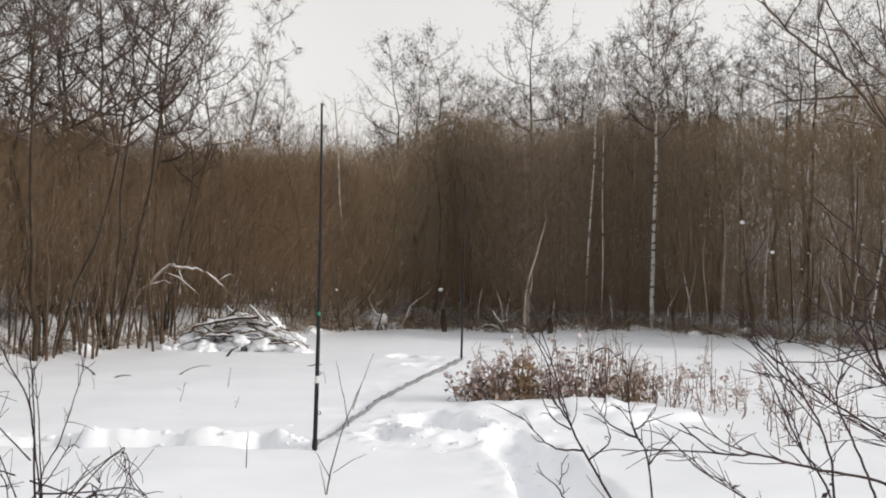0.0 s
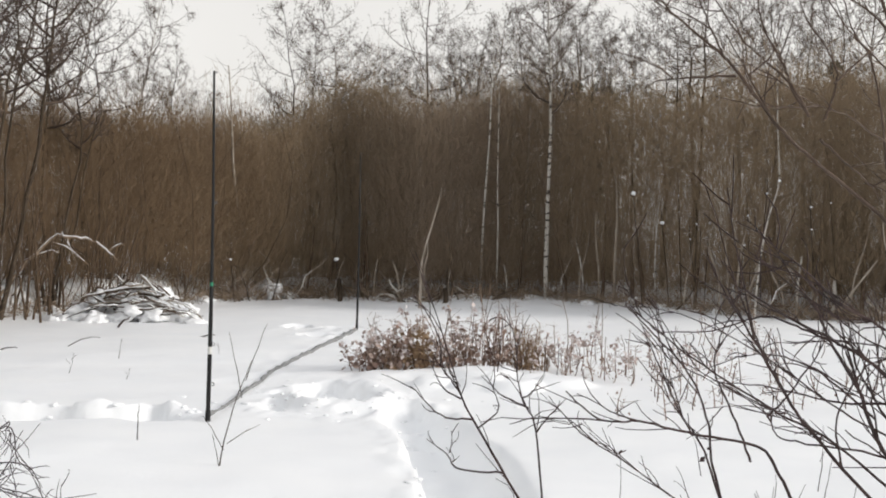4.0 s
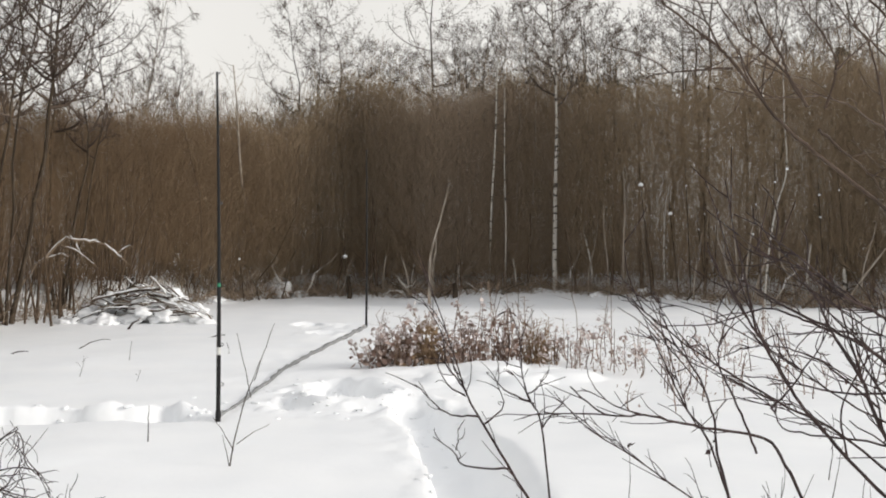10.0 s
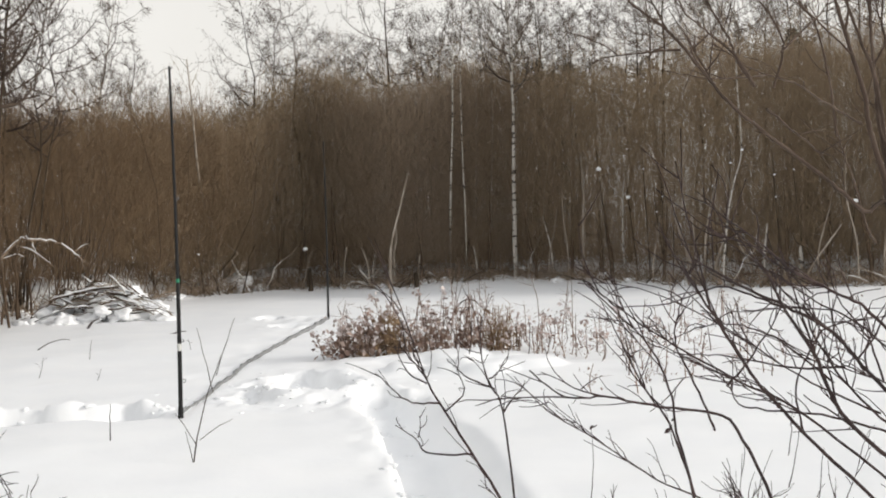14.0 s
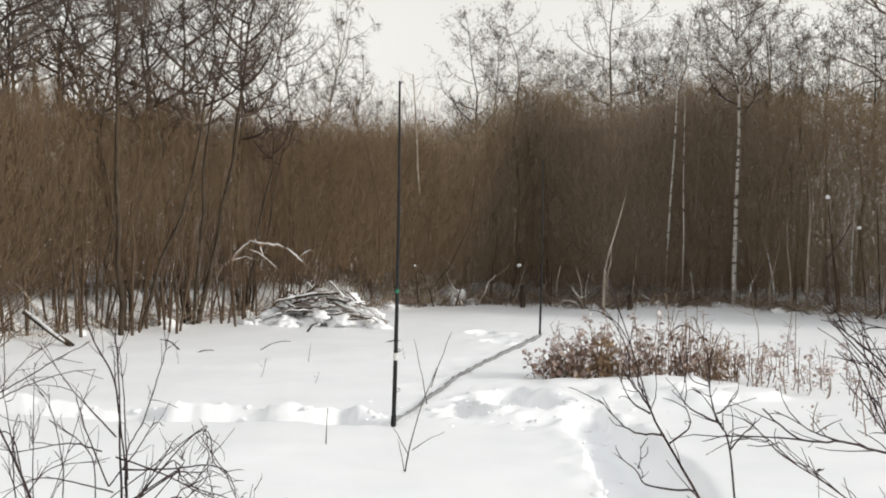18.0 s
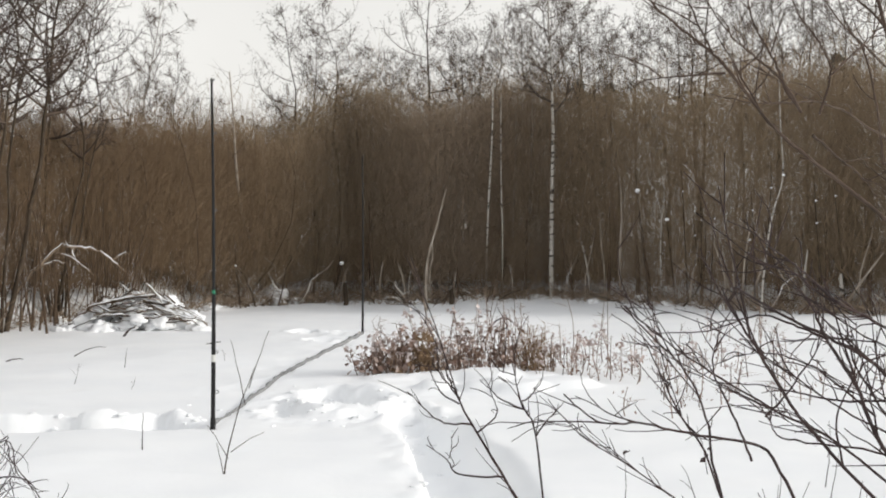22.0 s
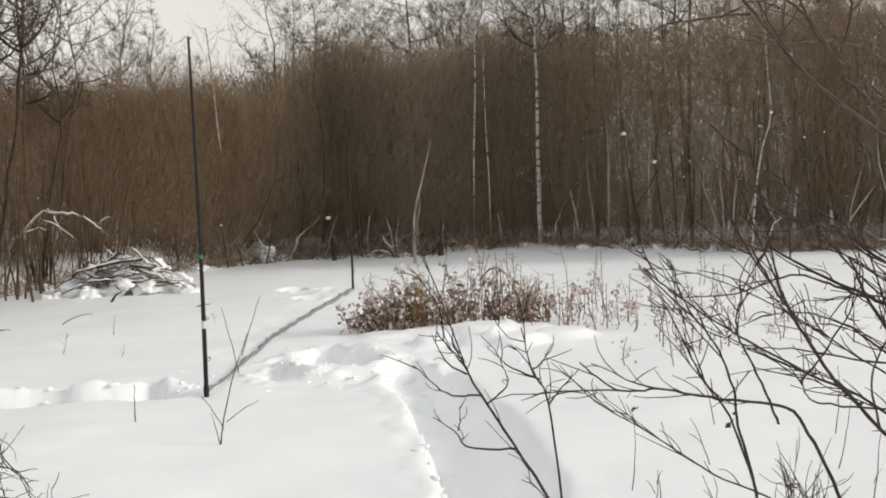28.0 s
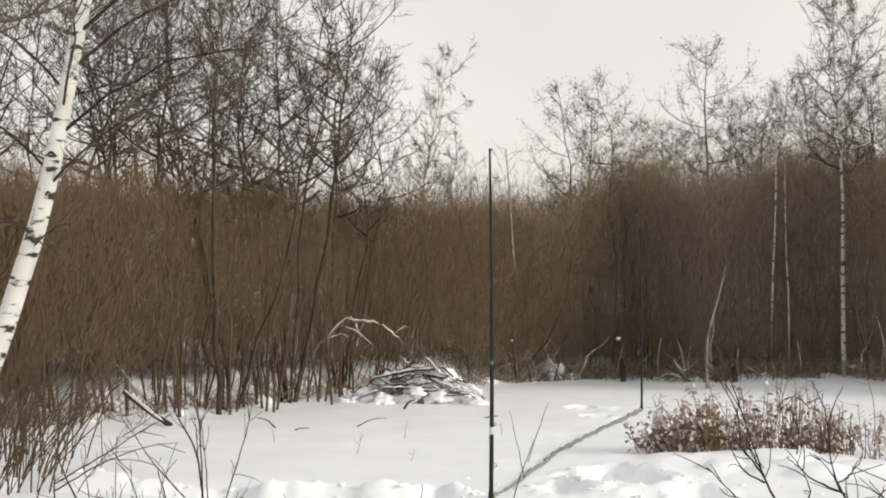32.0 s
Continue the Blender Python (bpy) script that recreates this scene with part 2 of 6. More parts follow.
# ---- mesh helpers ----
class Stems:
    """Gathers tapered round stems, thin twigs and small leaves into one mesh."""

    def __init__(self):
        self.v, self.q, self.t, self.n = [], [], [], 0

    def tubes(self, pts, radii, sides=3):
        """Many stems of the same number of points at once: pts (m, k, 3), radii (m, k)."""
        pts, radii = np.asarray(pts, float), np.asarray(radii, float)
        m, k, _ = pts.shape
        tang = np.gradient(pts, axis=1)
        tang /= np.linalg.norm(tang, axis=2, keepdims=True) + 1e-9
        steep = np.abs(tang[:, :1, 1:2]) < 0.8
        ref = np.where(steep, np.array([0.31, 0.95, 0.07]), np.array([0.95, 0.2, 0.24]))
        a = np.cross(tang, ref * np.ones((m, k, 1)))
        a /= np.linalg.norm(a, axis=2, keepdims=True) + 1e-9
        b = np.cross(tang, a)
        ang = np.arange(sides) * 2 * np.pi / sides
        ring = pts[:, :, None] + radii[:, :, None, None] * (np.cos(ang)[:, None] * a[:, :, None] + np.sin(ang)[:, None] * b[:, :, None])
        self.v.append(ring.reshape(-1, 3))
        i, j = np.meshgrid(np.arange(k - 1), np.arange(sides), indexing="ij")
        q = np.stack([i * sides + j, i * sides + (j + 1) % sides, (i + 1) * sides + (j + 1) % sides, (i + 1) * sides + j], -1).reshape(-1, 4)
        self.q.append((q[None] + (self.n + np.arange(m) * k * sides)[:, None, None]).reshape(-1, 4))
        self.n += m * k * sides

    def tube(self, pts, radii, sides=5, cap=True):
        pts = np.asarray(pts, float)
        k = len(pts)
        start = self.n
        self.tubes(pts[None], (np.asarray(radii, float) * np.ones(k))[None], sides)
        if cap:
            for ring, tip in ((start, pts[0]), (start + (k - 1) * sides, pts[-1])):
                self.v.append(tip[None])
                s = np.arange(sides)
                self.t.append(np.stack([ring + s, ring + (s + 1) % sides, np.full(sides, self.n)], 1))
                self.n += 1

    def twigs(self, p0, p1, r):
        """Many straight tapering twigs at once, three-sided."""
        p0, p1 = np.asarray(p0, float).reshape(-1, 3), np.asarray(p1, float).reshape(-1, 3)
        m = len(p0)
        if not m:
            return
        r = np.asarray(r, float) * np.ones(m)
        t = p1 - p0
        t /= np.linalg.norm(t, axis=1)[:, None] + 1e-9
        a = np.cross(t, np.array([0.37, 0.88, 0.29]))
        a /= np.linalg.norm(a, axis=1)[:, None] + 1e-9
        b = np.cross(t, a)
        rows = [p0 + r[:, None] * (np.cos(w) * a + np.sin(w) * b) for w in (0, 2.094, 4.189)] + [p1]
        self.v.append(np.stack(rows, 1).reshape(-1, 3))
        base = self.n + 4 * np.arange(m)
        for s in range(3):
            self.t.append(np.stack([base + s, base + (s + 1) % 3, base + 3], 1))
        self.n += 4 * m

    def leaves(self, at, size, rng):
        """Small folded withered leaves: two halves meeting at the midrib."""
        at = np.asarray(at, float).reshape(-1, 3)
        m = len(at)
        d = rng.normal(size=(m, 3)) + (0, 0, -0.4)
        d /= np.linalg.norm(d, axis=1)[:, None]
        s = np.cross(d, rng.normal(size=(m, 3)))
        s /= np.linalg.norm(s, axis=1)[:, None] + 1e-9
        u = np.cross(d, s)
        size = (size * rng.uniform(0.6, 1.3, m))[:, None]
        rows = [at, at + size * (0.5 * d + 0.38 * s + 0.2 * u), at + size * (d + 0.1 * u), at + size * (0.5 * d - 0.38 * s + 0.2 * u), at + size * 0.5 * d]
        self.v.append(np.stack(rows, 1).reshape(-1, 3))
        base = self.n + 5 * np.arange(m)
        for q in ((0, 1, 4), (1, 2, 4), (2, 3, 4), (3, 0, 4)):
            self.t.append(np.stack([base + k for k in q], 1))
        self.n += 5 * m

    def mesh(self, name, mat, smooth=True):
        me = bpy.data.meshes.new(name)
        co = np.concatenate(self.v)
        q = np.concatenate(self.q) if self.q else np.zeros((0, 4), int)
        t = np.concatenate(self.t) if self.t else np.zeros((0, 3), int)
        me.vertices.add(len(co))
        me.vertices.foreach_set("co", co.ravel())
        me.loops.add(q.size + t.size)
        me.loops.foreach_set("vertex_index", np.concatenate([q.ravel(), t.ravel()]).astype(np.int32))
        me.polygons.add(len(q) + len(t))
        starts = np.concatenate([np.arange(len(q)) * 4, q.size + np.arange(len(t)) * 3])
        me.polygons.foreach_set("loop_start", starts.astype(np.int32))
        me.update(calc_edges=True)
        me.materials.append(mat)
        if smooth:
            me.shade_smooth()
        return me


def part(name, stems, mat, parent, label="", kind=""):
    me = stems if isinstance(stems, bpy.types.Mesh) else stems.mesh(name, mat)
    ob = new(name, me)
    ob.parent = parent
    return tagged(ob, label, kind=kind)


def thing(name, at, label, category, group="", kind=""):
    ob = new(name)
    ob.location = at
    ob.empty_display_size = 0.2
    return tagged(ob, label, category, group, kind)


def bend(p0, p1, bow=(0, 0, 0), k=7, wob=0.0, rng=None):
    """A line from p0 to p1 that bows out by bow at its middle, with a wobble."""
    t = np.linspace(0, 1, k)[:, None]
    pts = np.asarray(p0, float) * (1 - t) + np.asarray(p1, float) * t + 4 * t * (1 - t) * np.asarray(bow, float)
    if wob:
        pts[1:] += rng.normal(scale=wob, size=(k - 1, 3)) * t[1:]
    return pts


def blob(at, size, rng, rough=0.18):
    """A lumpy rounded mass."""
    bm = bmesh.new()
    bmesh.ops.create_icosphere(bm, subdivisions=3, radius=1)
    off = Vector(rng.uniform(-50, 50, 3))
    for v in bm.verts:
        k = 1 + rough * noise.noise(v.co * 1.7 + off) * 1.6 + rough * 0.5 * noise.noise(v.co * 4.1 + off)
        v.co = Vector((v.co.x * size[0] * k + at[0], v.co.y * size[1] * k + at[1], v.co.z * size[2] * k + at[2]))
    return bm


def bm_mesh(name, bm, mat):
    me = bpy.data.meshes.new(name)
    bm.to_mesh(me)
    bm.free()
    me.materials.append(mat)
    me.shade_smooth()
    return me


# ---- snow ground ----
def value_noise(x, y, cell, seed):
    r = np.random.RandomState(seed)
    grid = r.uniform(-1, 1, (257, 257))
    u, v = x / cell + 128.0, y / cell + 64.0
    i, j = np.floor(u).astype(int), np.floor(v).astype(int)
    fu, fv = u - i, v - j
    fu, fv = fu * fu * (3 - 2 * fu), fv * fv * (3 - 2 * fv)
    i0, j0, i1, j1 = i % 257, j % 257, (i + 1) % 257, (j + 1) % 257
    return (grid[i0, j0] * (1 - fu) + grid[i1, j0] * fu) * (1 - fv) + (grid[i0, j1] * (1 - fu) + grid[i1, j1] * fu) * fv


def smooth(x):
    x = np.clip(x, 0, 1)
    return x * x * (3 - 2 * x)


EDGE_X = [-60, -12, -8.6, -7.6, -7.0, -6.3, -5.4, -4.6, -3.9, -2.7, -1.5, 0.5, 3.4, 5.5, 7.1, 9.5, 14, 60]
EDGE_Y = [8, 11.5, 14.5, 17.5, 19.3, 21.6, 23.5, 25.2, 27.0, 28.7, 29.5, 28.4, 29.0, 26.0, 23.0, 21.5, 20, 14]


def edge_y(x):
    return np.interp(x, EDGE_X, EDGE_Y)


TRENCH_Y = [-6.0, 0.0, 4.0, 5.5, 6.7, 8.0, 8.9, 9.7, 10.4]
TRENCH_X = [0.9, 0.42, 0.34, 0.33, 0.34, 0.28, 0.19, 0.08, -0.05]


def footprints():
    """Dents of steps: x, y, half width, half length, depth."""
    r = np.random.RandomState(5)
    dents = []
    for k in range(16):                                  # trampled snow round the rod and towards the trench
        dents.append((r.uniform(-1.25, 0.2), r.uniform(10.0, 11.6), r.uniform(0.12, 0.22), r.uniform(0.14, 0.26), r.uniform(0.02, 0.05)))
    dents += [(-0.60, 11.05, 0.35, 0.55, 0.45), (-0.78, 11.6, 0.2, 0.3, 0.14), (0.02, 10.4, 0.22, 0.3, 0.12)]
    for k in range(17):                                  # out along the rope and back
        t = k / 16
        dents.append((-1.35 + 0.75 * t + 0.13 * (-1) ** k + r.normal(0, 0.04) - 0.42, 11.8 + 6.9 * t, 0.16, 0.26, r.uniform(0.008, 0.016)))
    dents += [(-1.75, 19.2, 0.25, 0.3, 0.12), (-1.0, 18.9, 0.3, 0.3, 0.12), (-1.35, 17.6, 0.25, 0.3, 0.1)]
    return dents


def snow_height(x, y):
    h = 0.045 * value_noise(x, y, 2.6, 1) + 0.018 * value_noise(x, y, 0.8, 2) + 0.005 * value_noise(x, y, 0.25, 3)
    calm = smooth((np.hypot(x, y) - 60) / 100)
    h = h * (1 - calm)
    # the narrow path trodden into deep snow
    cx = np.interp(y, TRENCH_Y, TRENCH_X) + 0.03 * value_noise(x * 0, y, 0.45, 7)
    half = 0.20 + 0.04 * value_noise(x * 0 + 3, y, 0.5, 8)
    d = np.abs(x - cx)
    right = x > cx
    along = smooth((y + 8) / 2) * smooth((10.6 - y) / 0.8)
    wall = 1 - smooth((d - half + 0.05) / np.where(right, 0.36, 0.10))
    h = h - along * wall * (0.29 + 0.05 * value_noise(x, y, 0.35, 9))
    rim = np.exp(-((d - half - 0.14) / 0.09) ** 2)
    h = h + along * rim * np.where(right, 0.3, 1.0) * (0.006 + 0.014 * value_noise(x, y, 0.3, 10) + 0.014 * value_noise(x, y, 0.11, 16))
    # a shallow trodden furrow leading away to the side
    fy = 9.62 + 0.05 * value_noise(x, y * 0, 0.6, 21) + 0.03 * (x + 2)
    fd = y - fy
    wide = 0.2 + 0.07 * value_noise(x, y * 0 + 4, 0.3, 22) + 0.03 * value_noise(x, y * 0 + 9, 0.11, 26)
    side = smooth((-1.72 - x) / 0.3) * smooth((x + 11) / 2)
    h = h - side * (0.17 + 0.07 * value_noise(x, y * 0 + 8, 0.5, 23)) * (1 - smooth((np.abs(fd) - wide) / 0.07))
    h = h + side * np.exp(-((fd - wide - 0.14) / 0.13) ** 2) * (0.02 + 0.03 * value_noise(x, y, 0.5, 24) + 0.04 * value_noise(x, y, 0.16, 25))
    slab = smooth((value_noise(x, y * 0 + 2, 0.42, 41) + 0.05) / 0.16)   # broken slabs along its far wall
    h = h + side * 0.065 * slab * smooth((fd - wide + 0.02) / 0.05) * (1 - smooth((fd - wide - 0.16) / 0.3))
    tramp = np.zeros_like(h)
    for fx, fy, a, b, depth in footprints():
        rr = np.sqrt(((x - fx) / a) ** 2 + ((y - fy) / b) ** 2)
        h = h - depth * (1 - smooth((rr - 0.7) / 0.38 if depth > 0.1 else (rr - 0.45) / 0.75))
        tramp = np.maximum(tramp, np.exp(-(rr / 1.9) ** 2) * (depth > 0.0165))
        h = h + 0.10 * depth * np.exp(-((rr - 1.35) / 0.28) ** 2)
    crumbs = smooth((value_noise(x, y, 0.16, 11) - 0.15) / 0.25) * 0.04 + np.maximum(0, value_noise(x, y, 0.09, 15)) * 0.035 + np.maximum(0, value_noise(x, y, 0.3, 12)) * 0.012
    h = h + tramp * crumbs
    # small snow mounds along the foot of the thicket, and under the weeds
    e = y - edge_y(x)
    band = np.exp(-((e - 0.4) / 1.3) ** 2)
    h = h + band * (0.10 * np.maximum(0, value_noise(x, y, 0.7, 13)) + 0.05)
    h = h + smooth((x + 4.6) / 1.2) * (0.34 * smooth((e - 0.3) / 1.8) + 0.16 * np.maximum(0, value_noise(x, y, 0.35, 32)) * smooth((e + 0.1) / 0.5))
    h = h + smooth((-4.6 - x) / 1.2) * (0.55 * smooth((e - 0.4) / 2.6) + 0.10 * np.maximum(0, value_noise(x, y, 0.4, 31)) * smooth((e + 0.3) / 0.6))
    mound = np.exp(-(((x - 0.5) / 1.5) ** 2 + ((y - 13.0) / 0.8) ** 2))
    h = h + mound * (0.05 + 0.07 * np.maximum(0, value_noise(x, y, 0.45, 14)))
    for bx, by, s, top in ((0.75, 11.75, 0.24, 0.10), (1.1, 11.6, 0.3, 0.10), (0.3, 11.9, 0.22, 0.08), (1.6, 11.9, 0.35, 0.08), (0.85, 12.42, 0.36, 0.1), (-0.2, 12.5, 0.32, 0.04), (0.3, 12.5, 0.28, 0.05), (1.35, 12.5, 0.3, 0.06)):
        h = h + top * (1 - smooth((np.hypot(x - bx, (y - by) * 1.1) / s - 0.6) / 0.6))
    return h


def axis(stops):
    out = []
    for a, b, step in stops:
        out.append(np.arange(a, b - 1e-6, step))
    return np.concatenate(out + [[stops[-1][1]]])


def snow_ground():
    xs = axis([(-1500, -200, 130), (-200, -40, 16), (-40, -14, 1.3), (-14, -5, 0.2), (-5, 3, 0.045), (3, 12, 0.2), (12, 40, 1.4), (40, 200, 16), (200, 1500, 130)])
    ys = axis([(-1500, -200, 130), (-200, -20, 18), (-20, -2, 1.2), (-2, 4, 0.2), (4, 14.5, 0.045), (14.5, 20, 0.07), (20, 32, 0.2), (32, 60, 1.4), (60, 220, 16), (220, 1500, 128)])
    gx, gy = np.meshgrid(xs, ys, indexing="ij")
    gz = snow_height(gx, gy)
    a, b = gx.shape
    i, j = np.meshgrid(np.arange(a - 1), np.arange(b - 1), indexing="ij")
    q = np.stack([i * b + j, (i + 1) * b + j, (i + 1) * b + j + 1, i * b + j + 1], -1).reshape(-1, 4)
    me = bpy.data.meshes.new("ground")
    co = np.stack([gx, gy, gz], -1).reshape(-1, 3)
    me.vertices.add(len(co))
    me.vertices.foreach_set("co", co.ravel())
    me.loops.add(q.size)
    me.loops.foreach_set("vertex_index", q.ravel())
    me.polygons.add(len(q))
    me.polygons.foreach_set("loop_start", np.arange(0, q.size, 4))
    me.update(calc_edges=True)
    me.materials.append(SNOW)
    me.shade_smooth()
    return tagged(new("ground", me), "deep white snow trodden into a narrow path", "snow", kind="structure")


ground = snow_ground()


def ground_z(x, y):
    return float(snow_height(np.array([x * 1.0]), np.array([y * 1.0]))[0])


def snow_crumbs():
    """Broken lumps of snow kicked up along the path, the furrow and round the rod."""
    r = np.random.RandomState(17)
    ball = bmesh.new()
    bmesh.ops.create_icosphere(ball, subdivisions=2, radius=1)
    unit, faces = np.array([v.co for v in ball.verts]), np.array([[v.index for v in f.verts] for f in ball.faces])
    ball.free()
    at = []
    for k in range(54):                                  # path rim
        y = r.uniform(4.2, 10.3)
        at.append((np.interp(y, TRENCH_Y, TRENCH_X) + (r.normal(-0.22, 0.04) if k % 3 else r.normal(0.0, 0.16)), y, r.uniform(0.008, 0.026)))
    for k in range(150):                                 # trampled snow
        at.append((r.normal(-0.6, 0.5), r.normal(10.75, 0.45), r.uniform(0.01, 0.034)))
    for k in range(70):                                  # furrow
        at.append((-1.75 - 6.5 * r.uniform() ** 1.4, 9.62 + r.normal(0.2, 0.09), r.uniform(0.012, 0.04)))
    at = np.array(at)
    z = snow_height(at[:, 0], at[:, 1])
    verts = []
    for (x, y, s), zz in zip(at, z):
        turn = np.array(Matrix.Rotation(r.uniform(0, 6.28), 3, "Z"))
        rough = 1 + r.uniform(-0.28, 0.28, (len(unit), 1))
        verts.append((unit * rough * s * (r.uniform(0.8, 1.9), r.uniform(0.7, 1.3), r.uniform(0.35, 0.7))) @ turn.T + (x, y, zz - 0.1 * s))
    me = bpy.data.meshes.new("snow_crumbs")
    shift = (np.arange(len(at)) * len(unit))[:, None, None]
    me.from_pydata(np.concatenate(verts).tolist(), [], (faces[None] + shift).reshape(-1, 3).tolist())
    me.materials.append(SNOW)
    me.shade_smooth()
    tagged(new("snow_crumbs", me), "broken white snow lumps beside the trodden path", "snow", kind="stuff")


snow_crumbs()


# ---- thicket ----
def thicket(name, count, x0, x1, deep, top, mat, seed, label, twig=30, low=0.2, thick=0.012, fill=0, fill_low=0.1, fill_back=1.2, lean=0.13, stem_mat=ALDER_STEM, low_share=0.0, skirt=0.0, skirt_deep=0.0, fill_r=1.0):
    """A belt of close thin stems with fine twigs behind the edge of the clearing."""
    r = np.random.RandomState(seed)
    root = thing(name, (0, 0, 0), label, "thicket", kind="stuff")
    st = Stems()
    x = r.uniform(x0, x1, count)
    x = x + 0.22 * value_noise(x, x * 0, 0.5, seed + 5)
    y = edge_y(x) + 0.35 + deep * r.uniform(0, 1, count) ** 1.25
    h = np.interp(x, top[0], top[1]) * r.beta(7, 1.25, count) * (1 + 0.012 * (y - 22)) * (1 + 0.12 * value_noise(x, y, 1.4, seed))
    foot = np.stack([x, y, np.full(count, -0.1)], 1)
    tip = foot + np.stack([r.normal(0, lean, count) * h, r.normal(0, lean, count) * h, h + 0.1], 1)
    bow = np.stack([r.normal(0, 0.7 * lean, count) * h, r.normal(0, 0.7 * lean, count) * h, 0 * h], 1)
    f = np.linspace(0, 1, 5)[None, :, None]
    pts = foot[:, None] * (1 - f) + tip[:, None] * f + 4 * f * (1 - f) * bow[:, None]
    r0 = r.uniform(0.3, 1.0, count) ** 1.4 * thick
    st.tubes(pts, r0[:, None] * np.linspace(1, 0.25, 5)[None], 3)
    part("stem_mass", st, stem_mat, root, "dark thin stems", "stuff")
    st = Stems()
    m = count * twig
    who = np.repeat(np.arange(count), twig)
    g = low + (0.99 - low) * r.uniform(0, 1, m) ** 0.8
    p0 = foot[who] * (1 - g[:, None]) + tip[who] * g[:, None] + (4 * g * (1 - g))[:, None] * bow[who]
    az, up = r.uniform(0, 6.28, m), r.uniform(0.0, 1.2, m)
    d = np.stack([np.cos(az), np.sin(az), up], 1)
    d /= np.linalg.norm(d, axis=1)[:, None]
    ln = r.uniform(0.3, 1.0, m) * (0.35 + 0.55 * (1 - g)) * 1.1
    st.twigs(p0, p0 + d * ln[:, None], r.uniform(0.0022, 0.0045, m))
    # the haze of fine upright side shoots between the stems
    fx = r.uniform(x0, x1, fill) + r.normal(0, 0.75, fill)
    fb = r.uniform(0, 1, fill) ** 2.3
    fy = edge_y(fx) + fill_back + (deep - fill_back) * fb
    ft = np.interp(fx, top[0], top[1]) * (0.95 + 0.012 * (fy - 22)) * (1 + 0.09 * value_noise(fx, fy, 1.6, seed + 1) + 0.06 * value_noise(fx, fy, 0.5, seed + 2))
    ft = ft * np.where(r.uniform(0, 1, fill) < 0.16, r.uniform(1.0, 1.22, fill), 1.0)
    ft = np.where(r.uniform(0, 1, fill) < low_share, np.minimum(ft, 1.8), ft)
    fl = np.where(fy - edge_y(fx) < skirt_deep, np.maximum(fill_low, skirt * (1 + 0.35 * value_noise(fx, fy, 0.6, seed + 3))), fill_low)
    fz = fl + (ft - 0.45 - fl) * r.uniform(0, 1, fill) ** 0.85
    p0 = np.stack([fx, fy, fz], 1)
    d = np.stack([r.normal(0, 0.34, fill), r.normal(0, 0.34, fill), r.uniform(0.35, 1.0, fill)], 1)
    ln = r.uniform(0.25, 0.7, fill)
    st.twigs(p0, p0 + d * ln[:, None], fill_r * r.uniform(0.0026, 0.0062, fill))
    part("twig_mass", st, mat, root, "fine bare twigs", "stuff")
    return root


TOP_L = ([-30, -13, -12, -9, -7, -5, -3], [5.3, 5.1, 4.9, 4.4, 4.2, 4.25, 4.6])
TOP_R = ([-8, -4.3, -3, -2.2, -0.8, 0, 1.5, 2.7, 4.5, 5.4, 6.3, 8.2, 10, 30], [4.5, 4.5, 4.75, 5.2, 5.3, 5.1, 5.1, 5.5, 5.2, 5.1, 5.4, 5.5, 5.6, 5.6])
thicket("thicket", 1000, -17, -3.8, 10, TOP_L, WILLOW, 21, "dense reddish-brown bare willow thicket standing in snow", twig=22, low=0.3, thick=0.014, fill=225000, fill_low=0.25, fill_back=0.0, lean=0.16, stem_mat=WILLOW_STEM, skirt=0.75, skirt_deep=2.4)
# Corner belt: darker twig colour offsets the sun falling on it.
thicket("thicket", 430, -4.4, -0.3, 13, TOP_R, GREY_DIMMED_ALDER, 26, "dense dark bare alder thicket in a corner of the clearing", twig=22, thick=0.009, fill=50000, fill_low=0.0, fill_back=0.2, lean=0.08, low_share=0.1, skirt=0.36, skirt_deep=1.6, fill_r=1.15)
# Middle belt: lighter twig colour offsets shade from the belt to its right.
thicket("thicket", 440, -0.8, 3.2, 13, TOP_R, ALDER, 22, "dense brown bare alder thicket behind the clearing", twig=22, thick=0.009, fill=51000, fill_low=0.0, fill_back=0.2, lean=0.08, low_share=0.1, skirt=0.36, skirt_deep=1.6, fill_r=1.15)
thicket("thicket", 1500, 2.6, 17, 13, TOP_R, GREY_DIMMED_ALDER, 25, "dense dark grey-brown bare alder thicket behind the clearing", twig=22, thick=0.009, fill=150000, fill_low=0.0, fill_back=0.2, lean=0.08, low_share=0.1, skirt=0.36, skirt_deep=1.6, fill_r=1.2)
thicket("thicket", 1800, -34, -13, 16, TOP_L, WILLOW, 23, "brown bare willow thicket beside the clearing", twig=6, fill=12000)
thicket("thicket", 1800, 15, 36, 16, TOP_R, ALDER, 24, "dark brown bare thicket along the clearing", twig=6, fill=12000)


# ---- trees ----
def along(p, f):
    return np.array([np.interp(f * (len(p) - 1), np.arange(len(p)), p[:, c]) for c in range(3)])


